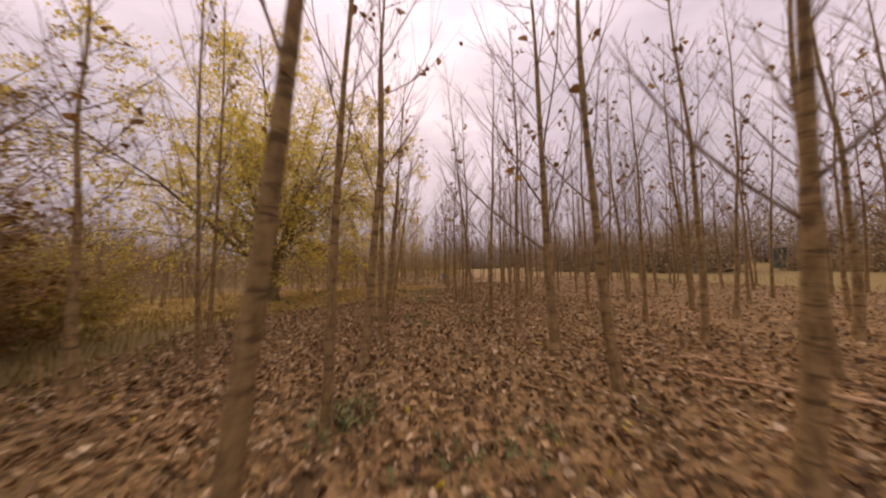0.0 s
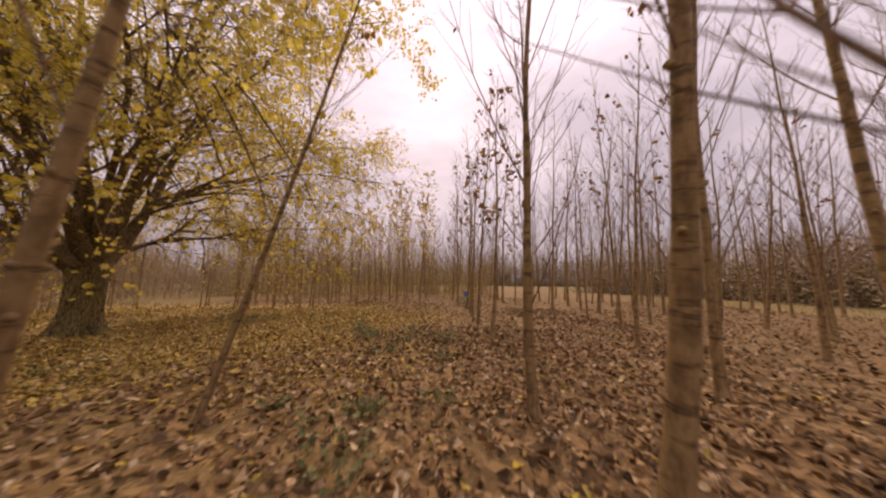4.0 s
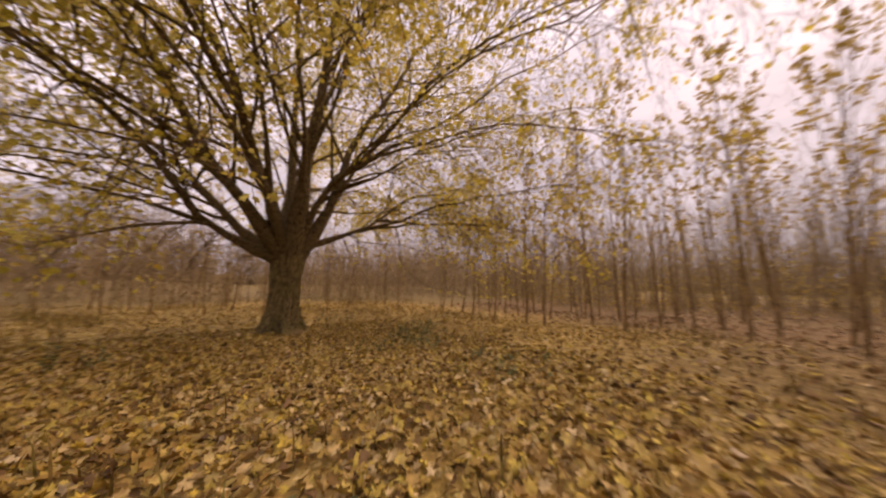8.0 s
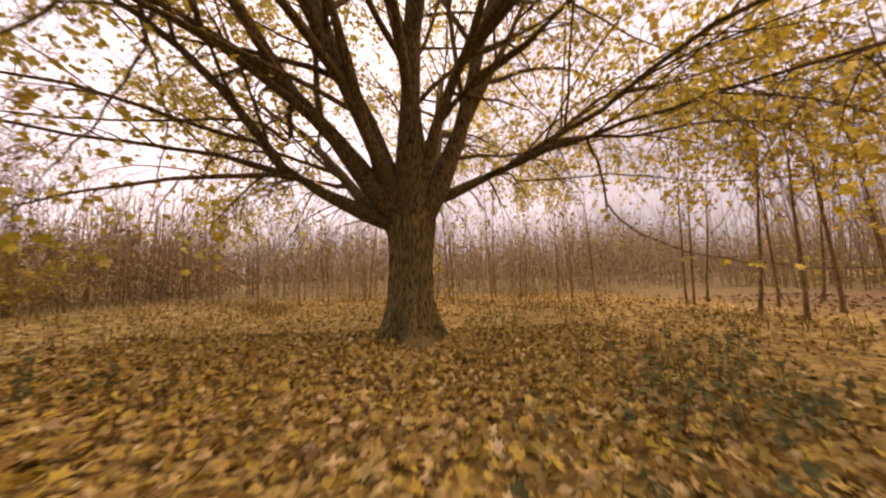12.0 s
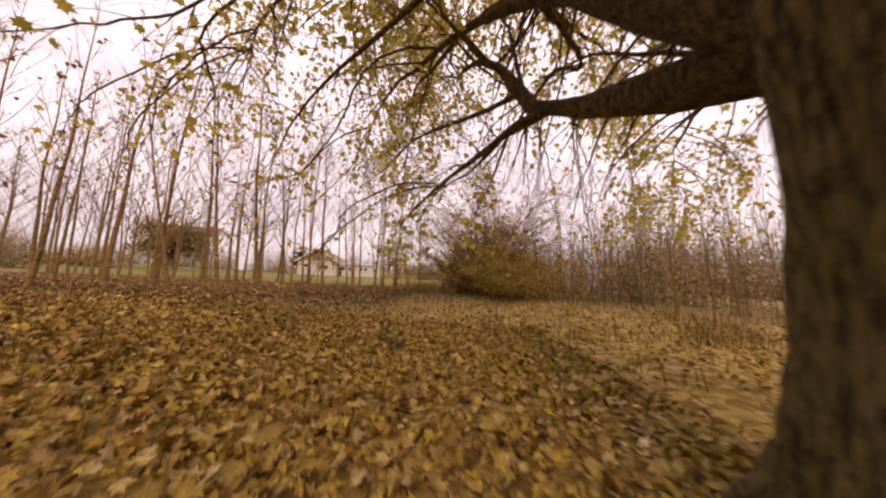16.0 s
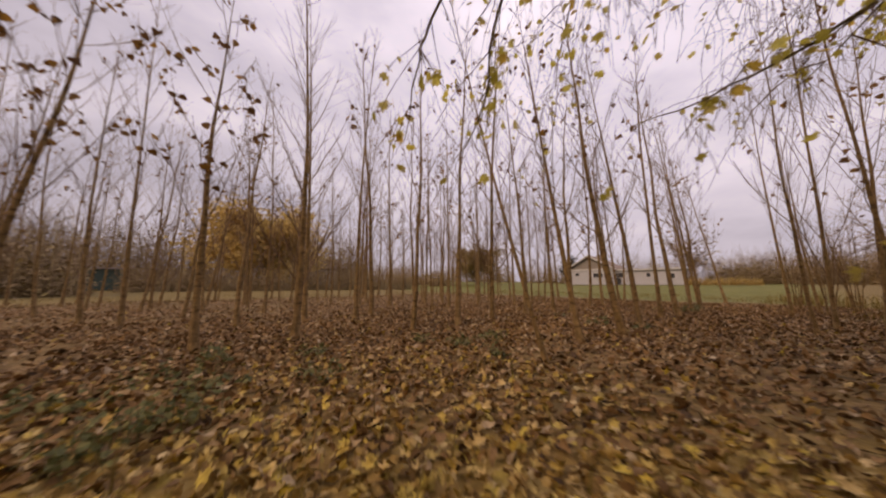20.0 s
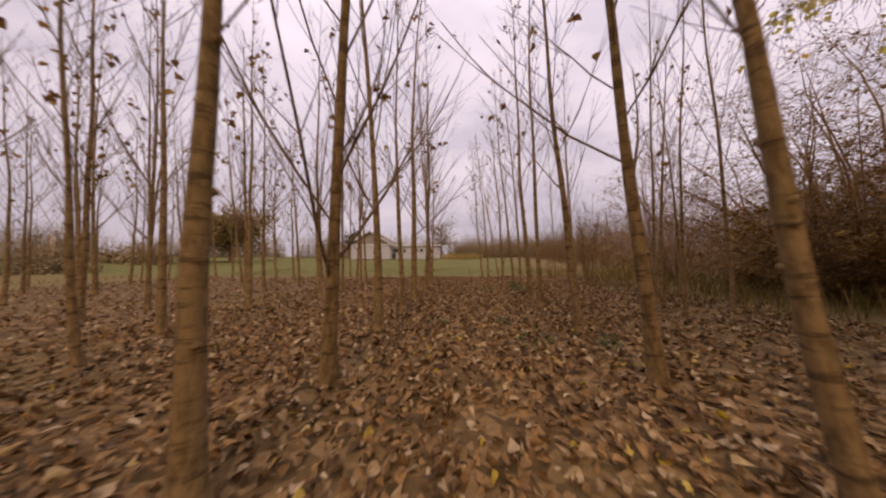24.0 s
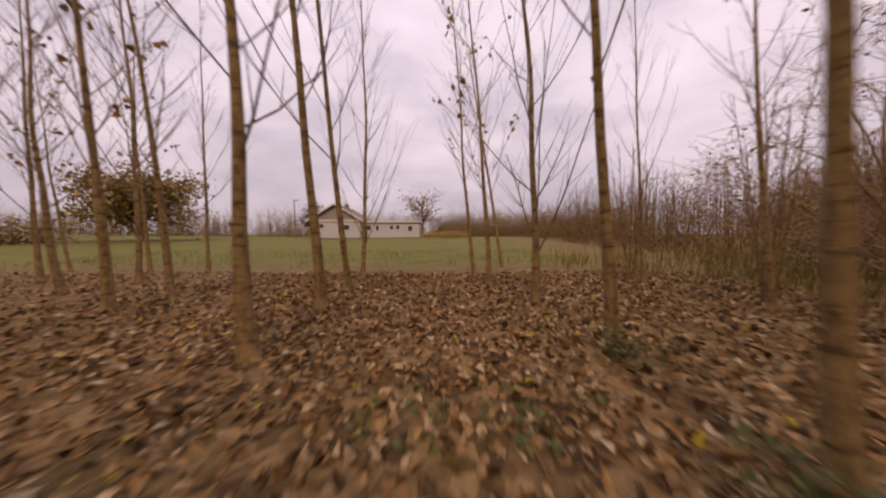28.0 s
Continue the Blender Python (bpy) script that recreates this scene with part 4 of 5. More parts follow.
# ---- shrubs, far trees and woods ----
def shrub(name, label, x, y, rad, h, stems, leaf, nleaf, seed, lsize=0.06, dense=9, spread=1.25):
    rnd = random.Random(seed)
    ob = new(name)
    ob.location = (x, y, height(x, y) - 0.03)
    tagged(ob, label, "shrub")
    s, tips = Soup(), []
    for i in range(stems):
        a = 2.4 * i + rnd.uniform(-0.4, 0.4)
        tilt = spread * math.sqrt((i + 0.5) / stems) * rnd.uniform(0.85, 1.1)
        d = Vector((math.cos(a) * math.sin(tilt * 0.75), math.sin(a) * math.sin(tilt * 0.75), math.cos(tilt * 0.75)))
        ln = math.hypot(h * math.cos(tilt), rad * math.sin(tilt)) * rnd.uniform(0.8, 1.08)
        p = Vector((math.cos(a), math.sin(a), 0)) * rnd.uniform(0.05, 0.3) * min(1, rad)
        pts, rs = [p], [0.0065 * h * rnd.uniform(0.6, 1.2)]
        for j in range(1, 7):
            d = (d + Vector((rnd.uniform(-1, 1) * 0.2, rnd.uniform(-1, 1) * 0.2, -0.09 * tilt))).normalized()
            q = pts[-1] + d * ln / 6
            q.z = max(q.z, 0.15)
            pts.append(q)
            rs.append(rs[0] * (1 - j / 6.5))
        s.tube(pts, rs, 5)
        for j in range(dense):
            i0 = rnd.randint(1, 5)
            q = pts[i0].lerp(pts[i0 + 1], rnd.random())
            e = (d + Vector((rnd.uniform(-1, 1), rnd.uniform(-1, 1), rnd.uniform(-0.6, 0.6))) * 1.3).normalized()
            l2 = ln * rnd.uniform(0.16, 0.34)
            q1 = q + e * l2 * 0.5 + Vector((0, 0, rnd.uniform(-0.05, 0.05)))
            q2 = q1 + (e + Vector((rnd.uniform(-1, 1), rnd.uniform(-1, 1), -0.3)) * 0.4).normalized() * l2 * 0.5
            s.tube([q, q1, q2], [rs[i0] * 0.45, rs[i0] * 0.3, 0.002], 3)
            for _ in range(6):
                b = q.lerp(q2, rnd.uniform(0.2, 1))
                g = b + Vector((rnd.uniform(-1, 1), rnd.uniform(-1, 1), rnd.uniform(-0.8, 0.8))) * l2 * 0.5
                s.tube([b, (b + g) * 0.5 + Vector((0, 0, 0.02)), g], [0.004, 0.003, 0.0015], 3)
                tips.append((b, g))
    part("stem_tangle", s, M["brush_twig"], ob, kind="stuff")
    if nleaf:
        pos = []
        for i in range(nleaf):
            b, g = rnd.choice(tips)
            pos.append(tuple(b.lerp(g, rnd.random()) + Vector((rnd.uniform(-1, 1), rnd.uniform(-1, 1), rnd.uniform(-1, 1))) * 0.05))
        me = leaves_mesh("leaves", OVAL, pos, np.random.uniform(0.7, 1.3, nleaf) * lsize, leaf_rots(nleaf, False), M[leaf], 0.3)
        part("leaves", me, None, ob, kind="stuff")
    return ob


shrub("hawthorn", "large tangled hawthorn, brown with a few yellow leaves", -6.7, 2.9, 2.5, 5.1, 46, "hawthorn_leaf", 7000, 3, 0.06, 16, 0.95)
shrub("bramble", "dense dark brown bramble thicket under the hawthorn", -6.6, 3.3, 2.0, 2.5, 40, "hawthorn_leaf", 15000, 13, 0.075, 12)
shrub("bush", "dense brown bush with yellow leaves low down", -6.9, 5.6, 1.4, 1.7, 34, "shrub_leaf", 11000, 4, 0.055, 11)
shrub("hawthorn", "bare spreading brown hawthorn in rough grass", -6.7, -1.2, 2.3, 4.5, 34, "hawthorn_leaf", 2200, 5, 0.06, 14)


def far_tree(name, label, x, y, rad, h, leaf, n, seed, trunk=0.18, low=0.15):
    rnd = random.Random(seed)
    ob = new(name)
    ob.location = (x, y, height(x, y) - 0.05)
    tagged(ob, label, "tree")
    s = Soup()
    s.tube([(0, 0, 0), (0.05, 0, h * 0.25), (0, 0.1, h * 0.55), (0.1, 0, h * 0.9)], [trunk, trunk * 0.8, trunk * 0.5, 0.03], 7)
    ends = []
    for i in range(46):
        z = h * rnd.uniform(0.2, 0.75)
        a = rnd.uniform(0, 6.28)
        e = Vector((math.cos(a) * rad * rnd.uniform(0.5, 1), math.sin(a) * rad * rnd.uniform(0.5, 1), rnd.uniform(-0.1, 0.45) * h * (1 - z / h) * 2))
        p = Vector((0, 0, z))
        s.tube([p, p + e * 0.5 + Vector((0, 0, 0.2)), p + e], [trunk * 0.3, trunk * 0.18, 0.012], 4)
        ends.append((p, p + e))
    part("trunk", s, M["twig"], ob)
    pos = []
    while len(pos) < n:
        p, e = rnd.choice(ends)
        q = p.lerp(e, rnd.uniform(0.35, 1.1)) + Vector((rnd.gauss(0, 1), rnd.gauss(0, 1), rnd.gauss(0, 0.8))) * rad * 0.13
        if q.z > h * low:
            pos.append(tuple(q))
    me = leaves_mesh("crown", OVAL, pos, np.random.uniform(0.2, 0.42, n) * (h / 5.5), leaf_rots(n, False), M[leaf], 0.3)
    part("crown", me, None, ob, kind="stuff")


far_tree("willow", "round olive-brown willow at the lawn's far edge", 26.0, -18.0, 4.2, 5.6, "willow_leaf", 9000, 8, 0.3, 0.02)
far_tree("amber_tree", "broad amber-leaved tree beyond the rows", 33.0, 8.0, 6.4, 8.6, "amber_leaf", 15000, 9, 0.3, 0.05)
far_tree("pine", "small dark pine beside the house", 17.9, -29.2, 1.4, 4.2, "dark_green", 1100, 10, 0.12, 0.3)
far_tree("garden_tree", "bare rounded tree behind the house", 5.2, -36, 3.4, 6.6, "brush", 450, 12, 0.2)


def far_wood(label, pts, depth, h, per, seed, flk=14, fs=0.3, leafmat="brush"):
    """A belt of bare trees and scrub along a line of the plan."""
    rnd = random.Random(seed)
    ob = new("far_wood")
    tagged(ob, label, "woodland", kind="stuff")
    s, pos, size = Soup(), [], []
    for (x0, y0), (x1, y1) in zip(pts, pts[1:]):
        ln = math.hypot(x1 - x0, y1 - y0)
        nx, ny = -(y1 - y0) / ln, (x1 - x0) / ln
        for i in range(int(ln * per)):
            t, w = rnd.random(), rnd.uniform(0, depth)
            x, y = x0 + (x1 - x0) * t + nx * w, y0 + (y1 - y0) * t + ny * w
            g = height(x, y) - 0.05
            hh = h * rnd.uniform(0.3, 1.0) * (1 + 0.35 * noise.noise((x * 0.12, y * 0.12, 2)) + 0.3 * noise.noise((x * 0.5, y * 0.5, 7)))
            lx, ly = rnd.uniform(-0.12, 0.12) * hh, rnd.uniform(-0.12, 0.12) * hh
            s.tube([(x, y, g), (x + lx * 0.5, y + ly * 0.5, g + hh * 0.55), (x + lx, y + ly, g + hh)], [0.0045 * hh + 0.003, 0.0035 * hh, 0.004], 3)
            for j in range(5):
                z = hh * rnd.uniform(0.3, 0.9)
                a = rnd.uniform(0, 6.28)
                l2 = hh * rnd.uniform(0.15, 0.3)
                q = Vector((x + lx * z / hh, y + ly * z / hh, g + z))
                s.tube([q, q + Vector((math.cos(a) * l2 * 0.6, math.sin(a) * l2 * 0.6, l2 * 0.9))], [0.0016 * hh, 0.003], 3)
            for j in range(flk):
                z = hh * rnd.uniform(0.02, 0.85) ** 1.3
                pos.append((x + lx * z / hh + rnd.gauss(0, 0.1) * hh, y + ly * z / hh + rnd.gauss(0, 0.1) * hh, g + z))
                size.append(fs * rnd.uniform(0.5, 1.2))
    part("stems", s, M["twig" if leafmat == "hawthorn_leaf" else "brush"], ob, kind="stuff")
    n = len(pos)
    part("scrub", leaves_mesh("scrub", OVAL, pos, size, leaf_rots(n, False), M[leafmat], 0.3), None, ob, kind="stuff")


far_wood("belt of bare brown trees beyond the plantation", [(36, -6), (40, 30), (36, 58), (10, 62)], -10, 8.4, 28, 1, 26, 0.36)
far_wood("belt of bare brown trees beyond the plantation", [(12, 58), (-26, 52), (-34, 30)], -10, 6.2, 24, 2, 26, 0.34)
far_wood("brown hedge at the east field's edge", [(23, -6), (24.5, 3), (25, 17.0)], -3, 2.5, 50, 8, 20, 0.16)
far_wood("brown thicket of saplings west of the maple", [(-11.0, 30), (-11.5, 12), (-10.5, 5)], -9, 2.9, 62, 3, 20, 0.08)
far_wood("brown thicket behind the bush at the clearing", [(-10.2, 6.6), (-8.9, 3.4)], -3.5, 3.5, 50, 14, 22, 0.1)
far_wood("brown thicket along the plantation's west side", [(-9.0, 4.0), (-7.2, -5), (-6.0, -24)], -8, 3.4, 48, 4, 30, 0.1, "hawthorn_leaf")
far_wood("bare hedge behind the lawn and the house", [(-14, -34), (6, -40), (34, -38), (48, -24), (44, -6)], -8, 4.6, 24, 5, 26, 0.26)
far_wood("young trees filling the north end of the plantation", [(-12, 21.5), (4, 22.5)], 8, 4.4, 60, 6, 14, 0.11, "young_leaf")
far_wood("belt of bare brown trees west of the clearing", [(-27, 36), (-31, 10), (-26, -26)], -9, 7.0, 26, 9, 26, 0.34)
far_wood("brown scrub at the field's northeast corner", [(19.0, 16.8), (17.5, 24), (13.5, 33)], -6, 4.8, 46, 10, 26, 0.22)
far_wood("brown hedge behind the lawn", [(-18, -27), (-6, -33), (4, -37)], -5, 3.6, 60, 11, 26, 0.2)
far_wood("low russet shrubs in front of the house", [(3.8, -25.4), (-1.2, -24.8)], -1.2, 0.9, 40, 12, 30, 0.12, "amber_leaf")
far_wood("dark hedge across the east side of the lawn", [(28, -12), (40, -14)], -3, 2.4, 20, 7)


# ---- house and garden beyond the lawn ----
def slab(name, dims, material, parent, label=""):
    s = Soup()
    s.box(*dims)
    return part(name, s, material, parent, label, shade=False)


def build_house():
    h = new("bungalow")
    h.matrix_basis = pose(4.6, -28.4, height(12, -27) - 0.1, 0, 0, 5.5)
    tagged(h, "pale rendered bungalow with a dark gabled roof and low wing", "house")
    slab("wall", (6.8, -7.0, 0, 12.4, 0, 2.0), M["render_wall"], h)
    slab("wing_wall", (0, -4.6, 0, 6.8, -0.35, 1.75), M["render_wall"], h)
    slab("wing_roof", (-0.25, -4.85, 1.75, 6.8, -0.1, 1.93), M["fascia"], h)
    g = Soup()
    g.v = [(6.8, -0.02, 2.0), (12.4, -0.02, 2.0), (9.6, -0.02, 3.7), (6.8, -6.98, 2.0), (12.4, -6.98, 2.0), (9.6, -6.98, 3.7)]
    g.f = [(0, 1, 2), (3, 5, 4), (0, 2, 5, 3), (1, 4, 5, 2), (0, 3, 4, 1)]
    part("gable", g, M["gable_board"], h, "grey-brown boarded gable", shade=False)
    slab("fascia", (6.7, 0.0, 1.9, 12.5, 0.12, 2.1), M["fascia"], h, "white fascia board")
    slab("door", (6.05, -0.349, 0.05, 6.65, -0.3, 1.5), M["pane"], h, "dark glazed door")
    slab("chimney", (9.3, -4.4, 3.3, 9.8, -3.9, 4.3), M["roof_tile"], h)
    for sx in (-1, 1):
        r = Soup()
        e, t = 9.6 + sx * 3.25, 9.6
        r.v = [(e, 0.35, 1.83), (e, -7.3, 1.83), (t, -7.3, 3.82), (t, 0.35, 3.82), (e, 0.35, 1.98), (e, -7.3, 1.98), (t, -7.3, 3.97), (t, 0.35, 3.97)]
        r.f = [(0, 1, 2, 3), (7, 6, 5, 4), (0, 3, 7, 4), (1, 5, 6, 2), (0, 4, 5, 1), (3, 2, 6, 7)]
        part("roof_slope", r, M["roof_tile"], h, shade=False)
        b = Soup()
        b.v = [(e, 0.36, 1.80), (t, 0.36, 3.79), (t, 0.36, 3.99), (e, 0.36, 2.0), (e, 0.41, 1.80), (t, 0.41, 3.79), (t, 0.41, 3.99), (e, 0.41, 2.0)]
        b.f = [(0, 3, 2, 1), (4, 5, 6, 7), (0, 1, 5, 4), (2, 3, 7, 6), (1, 2, 6, 5), (0, 4, 7, 3)]
        part("bargeboard", b, M["fascia"], h, shade=False)
    for x, w, z0, z1, y in ((10.9, 0.5, 1.2, 1.6, 0), (8.0, 1.1, 0.95, 1.5, 0), (5.6, 0.9, 0.9, 1.45, -0.35), (4.7, 0.35, 0.85, 1.4, -0.35), (3.0, 0.4, 0.95, 1.4, -0.35), (2.3, 0.4, 0.95, 1.4, -0.35), (0.8, 0.5, 0.75, 1.3, -0.35)):
        win = Soup()
        win.box(x - 0.06, y + 0.002, z0 - 0.06, x + w + 0.06, y + 0.05, z1 + 0.06)
        wf = part("window", win, M["fascia"], h, shade=False)
        p = Soup()
        p.box(x, y + 0.051, z0, x + w, y + 0.06, z1)
        part("pane", p, M["pane"], wf, shade=False)


build_house()


def post(name, label, x, y, h, r, material, arm=0.0):
    ob = new(name)
    ob.location = (x, y, height(x, y))
    tagged(ob, label, "post")
    s = Soup()
    s.tube([(0, 0, -0.2), (0, 0, h * 0.5), (0.01, 0, h)], [r, r * 0.95, r * 0.85], 10, cap=True)
    part("pole", s, M[material], ob)
    if arm:
        a = Soup()
        a.box(-arm, -0.05, h - 0.1, 0.05, 0.05, h - 0.02)
        part("arm", a, M[material], ob, shade=False)


post("lamp_post", "thin dark lamp post beside the house", 19.4, -28.2, 4.4, 0.07, "roof_tile", 0.5)
post("fence_post", "pale wooden post at the edge of the lawn", 30.0, -7.6, 2.4, 0.09, "wood_post")


def build_shed():
    s = new("shed")
    s.matrix_basis = pose(30.0, 18.7, height(30.0, 18.7), 0, 0, 100)
    tagged(s, "small dark teal shed with a grey flat roof", "shed")
    slab("wall", (-1.05, -1.0, 0, 1.05, 1.0, 1.6), M["teal"], s)
    slab("roof", (-1.25, -1.2, 1.6, 1.25, 1.2, 1.72), M["gable_board"], s)
    slab("door", (-0.35, -1.03, 0.02, 0.35, -1.0, 1.5), M["wood_post"], s)


build_shed()


def build_cottage():
    s = new("cottage")
    s.matrix_basis = pose(42.0, 1.5, height(42, 1.5), 0, 0, 80)
    tagged(s, "pale cottage with a grey roof behind the trees", "house")
    slab("wall", (-3.5, -2.5, 0, 3.5, 2.5, 2.3), M["render_wall"], s)
    for sy in (-1, 1):
        r = Soup()
        e = sy * 2.8
        r.v = [(-3.8, e, 2.2), (3.8, e, 2.2), (3.8, 0, 3.9), (-3.8, 0, 3.9), (-3.8, e, 2.35), (3.8, e, 2.35), (3.8, 0, 4.05), (-3.8, 0, 4.05)]
        r.f = [(0, 1, 2, 3), (7, 6, 5, 4), (0, 4, 5, 1), (1, 5, 6, 2), (0, 3, 7, 4), (2, 6, 7, 3)]
        part("roof_slope", r, M["roof_tile"], s, shade=False)
    for sx in (-1, 1):
        g = Soup()
        x = sx * 3.4
        g.v = [(x, -2.5, 2.3), (x, 2.5, 2.3), (x, 0, 3.85), (x + sx * 0.08, -2.5, 2.3), (x + sx * 0.08, 2.5, 2.3), (x + sx * 0.08, 0, 3.85)]
        g.f = [(0, 2, 1), (3, 4, 5), (0, 1, 4, 3), (1, 2, 5, 4), (2, 0, 3, 5)]
        part("gable", g, M["render_wall"], s, shade=False)


build_cottage()


# ---- small things on the ground ----
def fallen_branch(label, a, b, r, seed):
    rnd = random.Random(seed)
    ob = new("fallen_branch")
    tagged(ob, label, "branch")
    a, b = Vector((*a, 0)), Vector((*b, 0))
    pts, rs = [], []
    for i in range(10):
        p = a.lerp(b, i / 9) + Vector((rnd.uniform(-1, 1), rnd.uniform(-1, 1), 0)) * 0.03
        rr = r * (1 - 0.6 * i / 9)
        p.z = height(p.x, p.y) + rr + 0.025 + 0.02 * math.sin(i * 0.7)
        pts.append(p)
        rs.append(rr)
    ob.location = pts[0]
    s = Soup()
    s.tube([p - pts[0] for p in pts], rs, 8, cap=True, wob=0.06)
    part("stem", s, M["dead_wood"], ob)
    t = Soup()
    for i in (3, 5, 6, 8):
        d = Vector((rnd.uniform(-1, 1), rnd.uniform(-1, 1), 0.25)).normalized() * rnd.uniform(0.15, 0.4)
        q = pts[i] - pts[0]
        t.tube([q, q + d * 0.5, q + d], [rs[i] * 0.5, rs[i] * 0.35, 0.003], 5)
    part("side_twigs", t, M["dead_wood"], ob, kind="stuff")


fallen_branch("long dead branch lying in the leaves", (2.8, 1.45), (1.68, 2.98), 0.024, 1)
fallen_branch("thin dead branch lying in the leaves", (2.45, 2.75), (1.85, 3.1), 0.014, 2)
fallen_branch("thin pale stick lying in the leaves", (0.86, 8.9), (0.5, 9.45), 0.008, 3)
fallen_branch("thin dead stick in the leaves under the maple", (-4.0, 9.2), (-3.3, 8.9), 0.01, 4)


def weeds(label, x, y, n, spread, seed, h=0.22):
    rnd = random.Random(seed)
    ob = new("weed_clump")
    ob.location = (x, y, height(x, y))
    tagged(ob, label, "weed")
    s, pos = Soup(), []
    for i in range(n):
        a, q = rnd.uniform(0, 6.28), spread * math.sqrt(rnd.random())
        bx, by = q * math.cos(a), q * math.sin(a)
        hh = h * rnd.uniform(0.4, 1.1)
        bz = height(x + bx, y + by) - height(x, y)
        tip = Vector((bx + rnd.uniform(-1, 1) * 0.05, by + rnd.uniform(-1, 1) * 0.05, bz + hh))
        s.tube([(bx, by, bz - 0.02), tip], [0.003, 0.0015], 3)
        for j in range(6):
            pos.append(tuple(Vector((bx, by, bz)).lerp(tip, 0.3 + 0.7 * j / 5) + Vector((rnd.uniform(-1, 1), rnd.uniform(-1, 1), 0)) * 0.035))
    part("stem_tuft", s, M["green_leaf"], ob, kind="stuff")
    m = len(pos)
    part("leaves", leaves_mesh("leaves", POPLAR, pos, np.random.uniform(0.02, 0.045, m), leaf_rots(m, False), M["green_leaf"], 0.3), None, ob, kind="stuff")


NETTLE = "low clump of green nettles among fallen leaves"
for i, (x, y, n, sp, hh) in enumerate([(-0.75, 11.0, 22, 0.22, 0.17), (-0.35, 10.85, 12, 0.2, 0.12), (0.2, 11.0, 14, 0.25, 0.13), (-0.5, 10.3, 12, 0.18, 0.12), (0.25, 10.1, 10, 0.15, 0.14), (1.3, 15.6, 26, 0.45, 0.35),
                                      (-1.05, 2.3, 16, 0.22, 0.16), (-0.42, 8.55, 14, 0.25, 0.12), (-0.3, 8.2, 12, 0.2, 0.1), (2.4, 14.4, 18, 0.35, 0.25), (-3.6, 13.3, 16, 0.3, 0.2), (-3.6, 9.8, 10, 0.25, 0.1), (-4.4, 13.5, 18, 0.3, 0.24), (-2.9, 9.5, 9, 0.22, 0.1), (-4.7, 13.9, 26, 0.5, 0.2), (-5.3, 14.4, 22, 0.45, 0.24), (-4.1, 12.9, 14, 0.35, 0.14), (-5.0, 10.4, 6, 0.08, 0.26), (-2.3, 13.3, 14, 0.4, 0.14), (-7.0, 13.2, 14, 0.4, 0.16), (-1.6, 11.6, 10, 0.3, 0.09), (-1.0, 11.2, 16, 0.16, 0.14), (-1.1, 11.68, 14, 0.16, 0.18), (-0.1, 11.45, 18, 0.25, 0.12), (0.36, 10.84, 10, 0.12, 0.15), (1.3, 17.4, 30, 0.4, 0.45), (0.16, 8.9, 10, 0.15, 0.08), (-0.3, 8.78, 14, 0.15, 0.1), (-0.9, 8.79, 8, 0.1, 0.08), (-1.07, 2.07, 14, 0.16, 0.14), (-4.83, 10.14, 7, 0.05, 0.3), (-0.45, 5.16, 14, 0.2, 0.07), (0.42, 5.2, 12, 0.18, 0.06), (-0.6, 5.9, 14, 0.2, 0.08), (-1.25, 5.95, 10, 0.15, 0.1), (-1.05, 1.25, 16, 0.14, 0.16), (0.1, 1.8, 12, 0.22, 0.05), (-0.42, 1.72, 14, 0.25, 0.06)]):
    weeds(NETTLE, x, y, n, sp, 60 + i, hh)

tub = new("plastic_tub")
tub.location = (1.9, 21.8, height(1.9, 21.8) + 0.02)
tagged(tub, "small blue plastic tub among the far trees", "tub")
ts = Soup()
ts.tube([(0, 0, 0), (0, 0, 0.25), (0, 0, 0.3)], [0.13, 0.16, 0.175], 14, cap=True)
part("body", ts, M["blue"], tub)


# ---- leaf litter and grass ----
def scatter(name, label, outline, material, boxes, size, seed, keep, curl=0.9, tilt=0.55, lift=0.04):
    rng = np.random.RandomState(seed)
    np.random.seed(seed)
    P = []
    for x0, y0, x1, y1, per in boxes:
        n = int((x1 - x0) * (y1 - y0) * per)
        xs, ys = rng.uniform(x0, x1, n), rng.uniform(y0, y1, n)
        for x, y in zip(xs, ys):
            if rng.rand() < keep(x, y):
                P.append((x, y, height(x, y) + rng.uniform(0.004, lift)))
    n = len(P)
    rot = np.c_[rng.normal(0, tilt, n), rng.normal(0, tilt, n), rng.uniform(0, 6.28, n)]
    rot[:, 0] += np.where(rng.rand(n) < 0.4, math.pi, 0)
    ob = new(name, leaves_mesh(name, outline, P, rng.uniform(0.55, 1.25, n) * size, rot, material, curl, 0.6))
    tagged(ob, label, "leaf litter", kind="stuff")
    return n


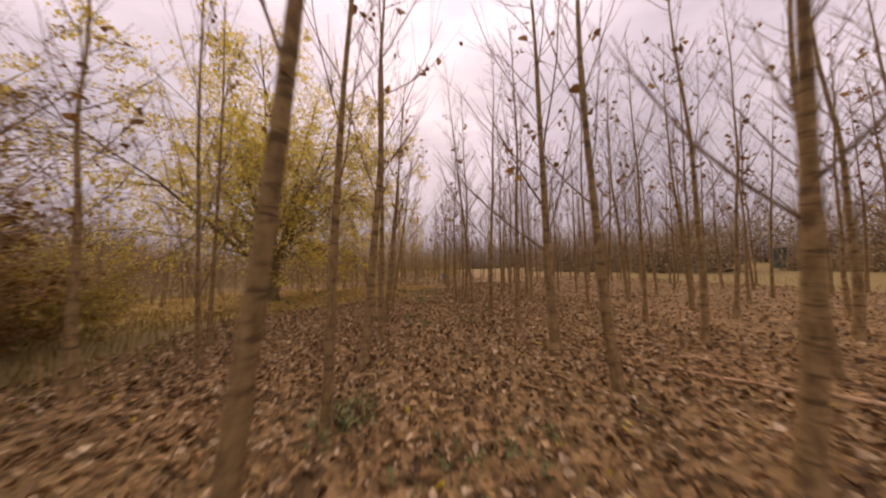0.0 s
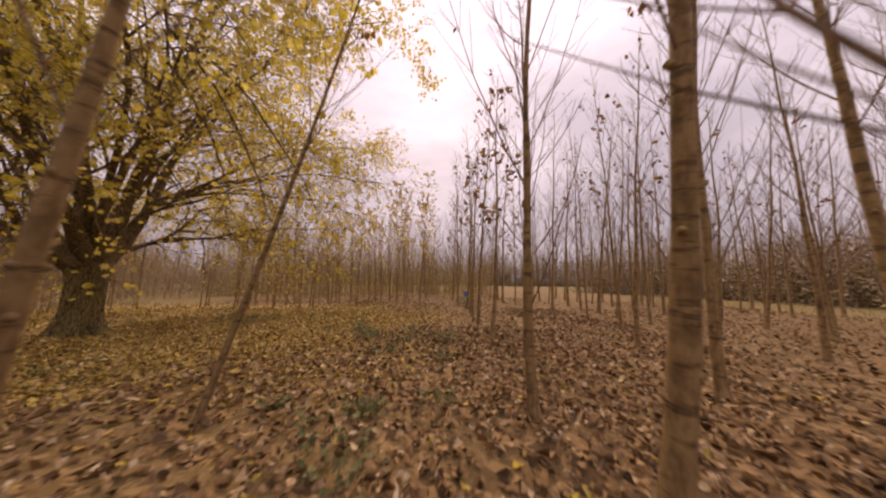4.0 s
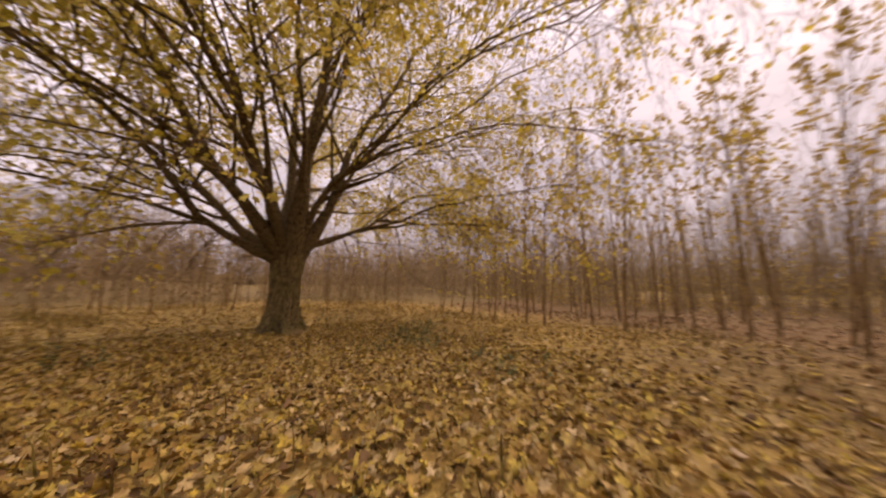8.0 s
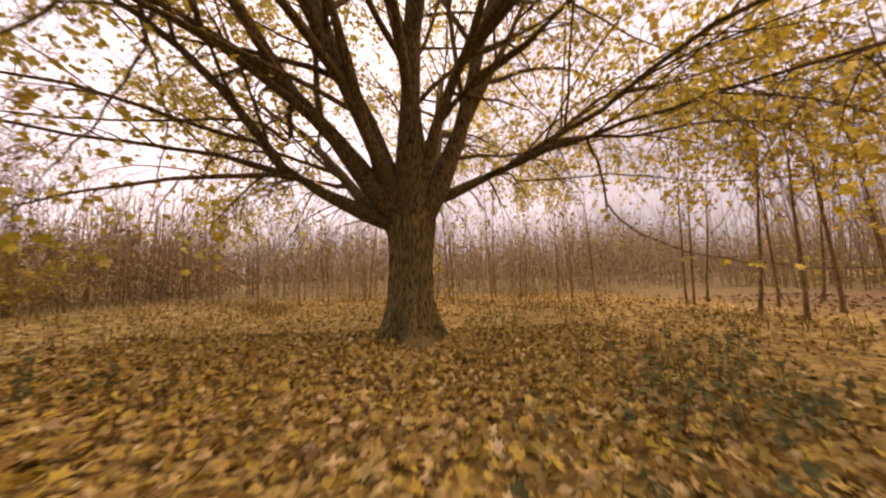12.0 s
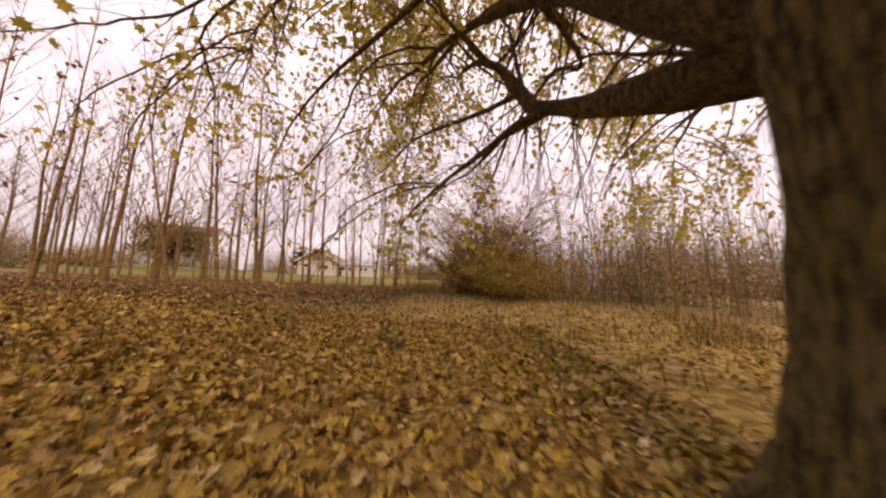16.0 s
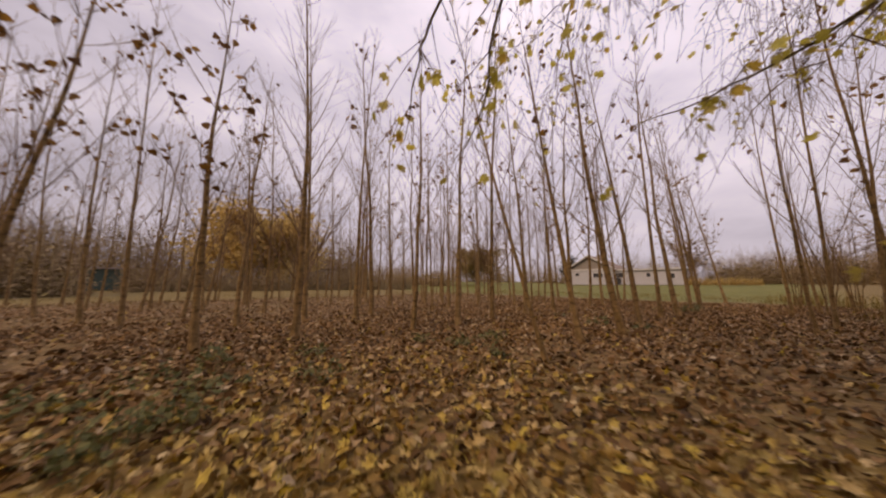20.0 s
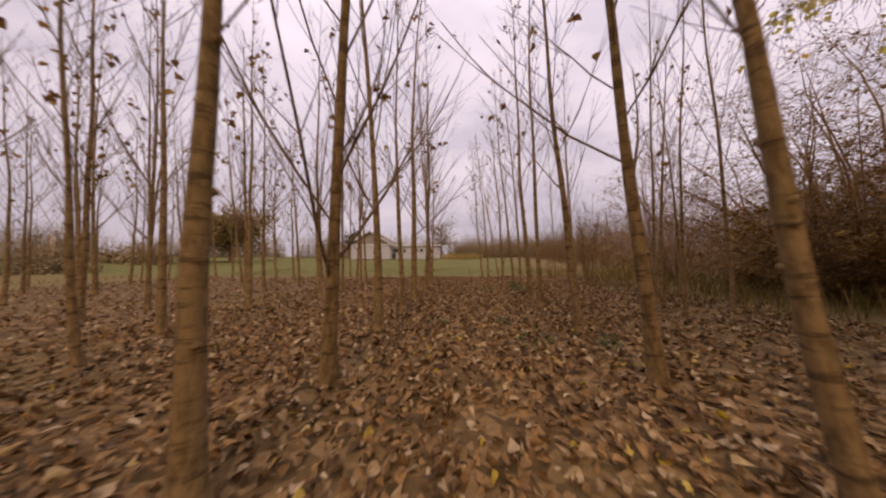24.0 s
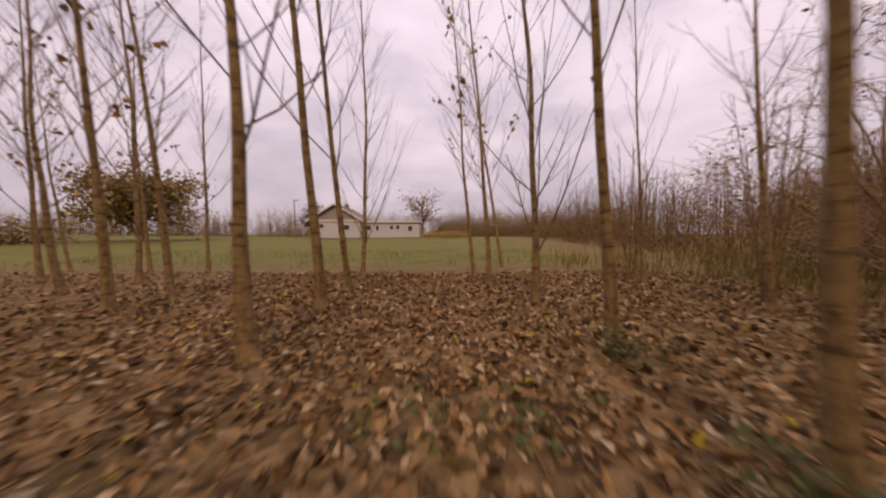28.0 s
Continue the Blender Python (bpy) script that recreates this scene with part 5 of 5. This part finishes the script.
scatter("poplar_litter", "thick brown carpet of fallen poplar leaves", POPLAR, M["poplar_litter"],
        [(-2.4, -2.5, 2.3, 12.0, 580), (2.3, -2.5, 4.2, 16.0, 380), (4.2, -2.5, 7.0, 16.0, 130), (-4.4, -2.5, -2.4, 9.0, 400), (-2.4, 12.0, 2.3, 17.0, 150), (7.0, -2.5, 13.0, 20.0, 75), (-3.0, 17.0, 5.0, 22.0, 60), (-9.0, 14.2, -2.4, 20.0, 110), (-6.6, 8.6, -2.4, 12.0, 420)], 0.057, 3,
        lambda x, y: 1 - 0.9 * golden(x, y))
scatter("maple_litter", "yellow-brown carpet of fallen maple leaves", MAPLE, M["maple_litter"],
        [(-3.2, 8.8, 1.2, 14.2, 1150), (-6.6, 8.8, -3.2, 14.2, 1250), (-11.5, 7.0, -6.6, 17.0, 150), (-6.6, 5.0, 0.0, 8.8, 170), (-6.6, 14.2, 1.0, 17.0, 170), (-2.0, 5.0, 2.0, 8.8, 26)], 0.054, 4,
        lambda x, y: 0.04 + 0.96 * golden(x, y))


def grass(name, label, boxes, seed, keep, h):
    rng = np.random.RandomState(seed)
    V, F = [], []
    for x0, y0, x1, y1, per in boxes:
        n = int((x1 - x0) * (y1 - y0) * per)
        for _ in range(n):
            x, y = rng.uniform(x0, x1), rng.uniform(y0, y1)
            if rng.rand() > keep(x, y):
                continue
            a, hh, ln = rng.uniform(0, 6.28), h * rng.uniform(0.4, 1.2), rng.uniform(0.2, 0.8)
            g = height(x, y)
            dx, dy, w = math.cos(a), math.sin(a), 0.004 + 0.01 * h
            k = len(V)
            V += [(x - dy * w, y + dx * w, g - 0.01), (x + dy * w, y - dx * w, g - 0.01), (x + dx * ln * hh * 0.4 + dy * w * 0.6, y + dy * ln * hh * 0.4 - dx * w * 0.6, g + hh * 0.65), (x + dx * ln * hh * 0.4 - dy * w * 0.6, y + dy * ln * hh * 0.4 + dx * w * 0.6, g + hh * 0.65), (x + dx * ln * hh, y + dy * ln * hh, g + hh)]
            F += [(k, k + 1, k + 2, k + 3), (k + 3, k + 2, k + 4)]
    me = bpy.data.meshes.new(name)
    me.from_pydata(V, [], F)
    me.materials.append(M["grass"])
    ob = new(name, me)
    tagged(ob, label, "grass", kind="stuff")


def tufts(x, y):
    return smooth(-0.1, 0.5, noise.noise((x * 0.7, y * 0.7, 21.0)))


grass("rough_grass", "rough autumn grass round the clearing", [(-9.5, 4.0, -3.6, 9.5, 130), (-13.5, 7.0, -7.5, 17.5, 110), (-7.5, 13.8, 0.5, 17.5, 90), (-7.0, -4.0, -3.4, 4.0, 130), (-7.5, 9.0, -1.0, 14.0, 40), (11.0, -4.0, 18.0, 24.0, 30), (-3.0, -9.0, 14.0, -3.2, 60)], 12,
      lambda x, y: 0.15 + 0.85 * tufts(x, y), 0.17)
grass("dry_weeds", "tall dry brown weeds beside the plantation", [(-9.0, -6.0, -4.0, 5.0, 110), (-4.0, -6.0, -2.0, -2.5, 90)], 19,
      lambda x, y: 0.3 + 0.7 * tufts(x + 7, y), 0.42)

# the plan is laid out in units of its own: bring every thing to its true size
for ob in list(scene.objects):
    if ob.parent is None and ob.type in ("MESH", "EMPTY"):
        ob.matrix_basis = Matrix.Scale(UNIT, 4) @ ob.matrix_basis
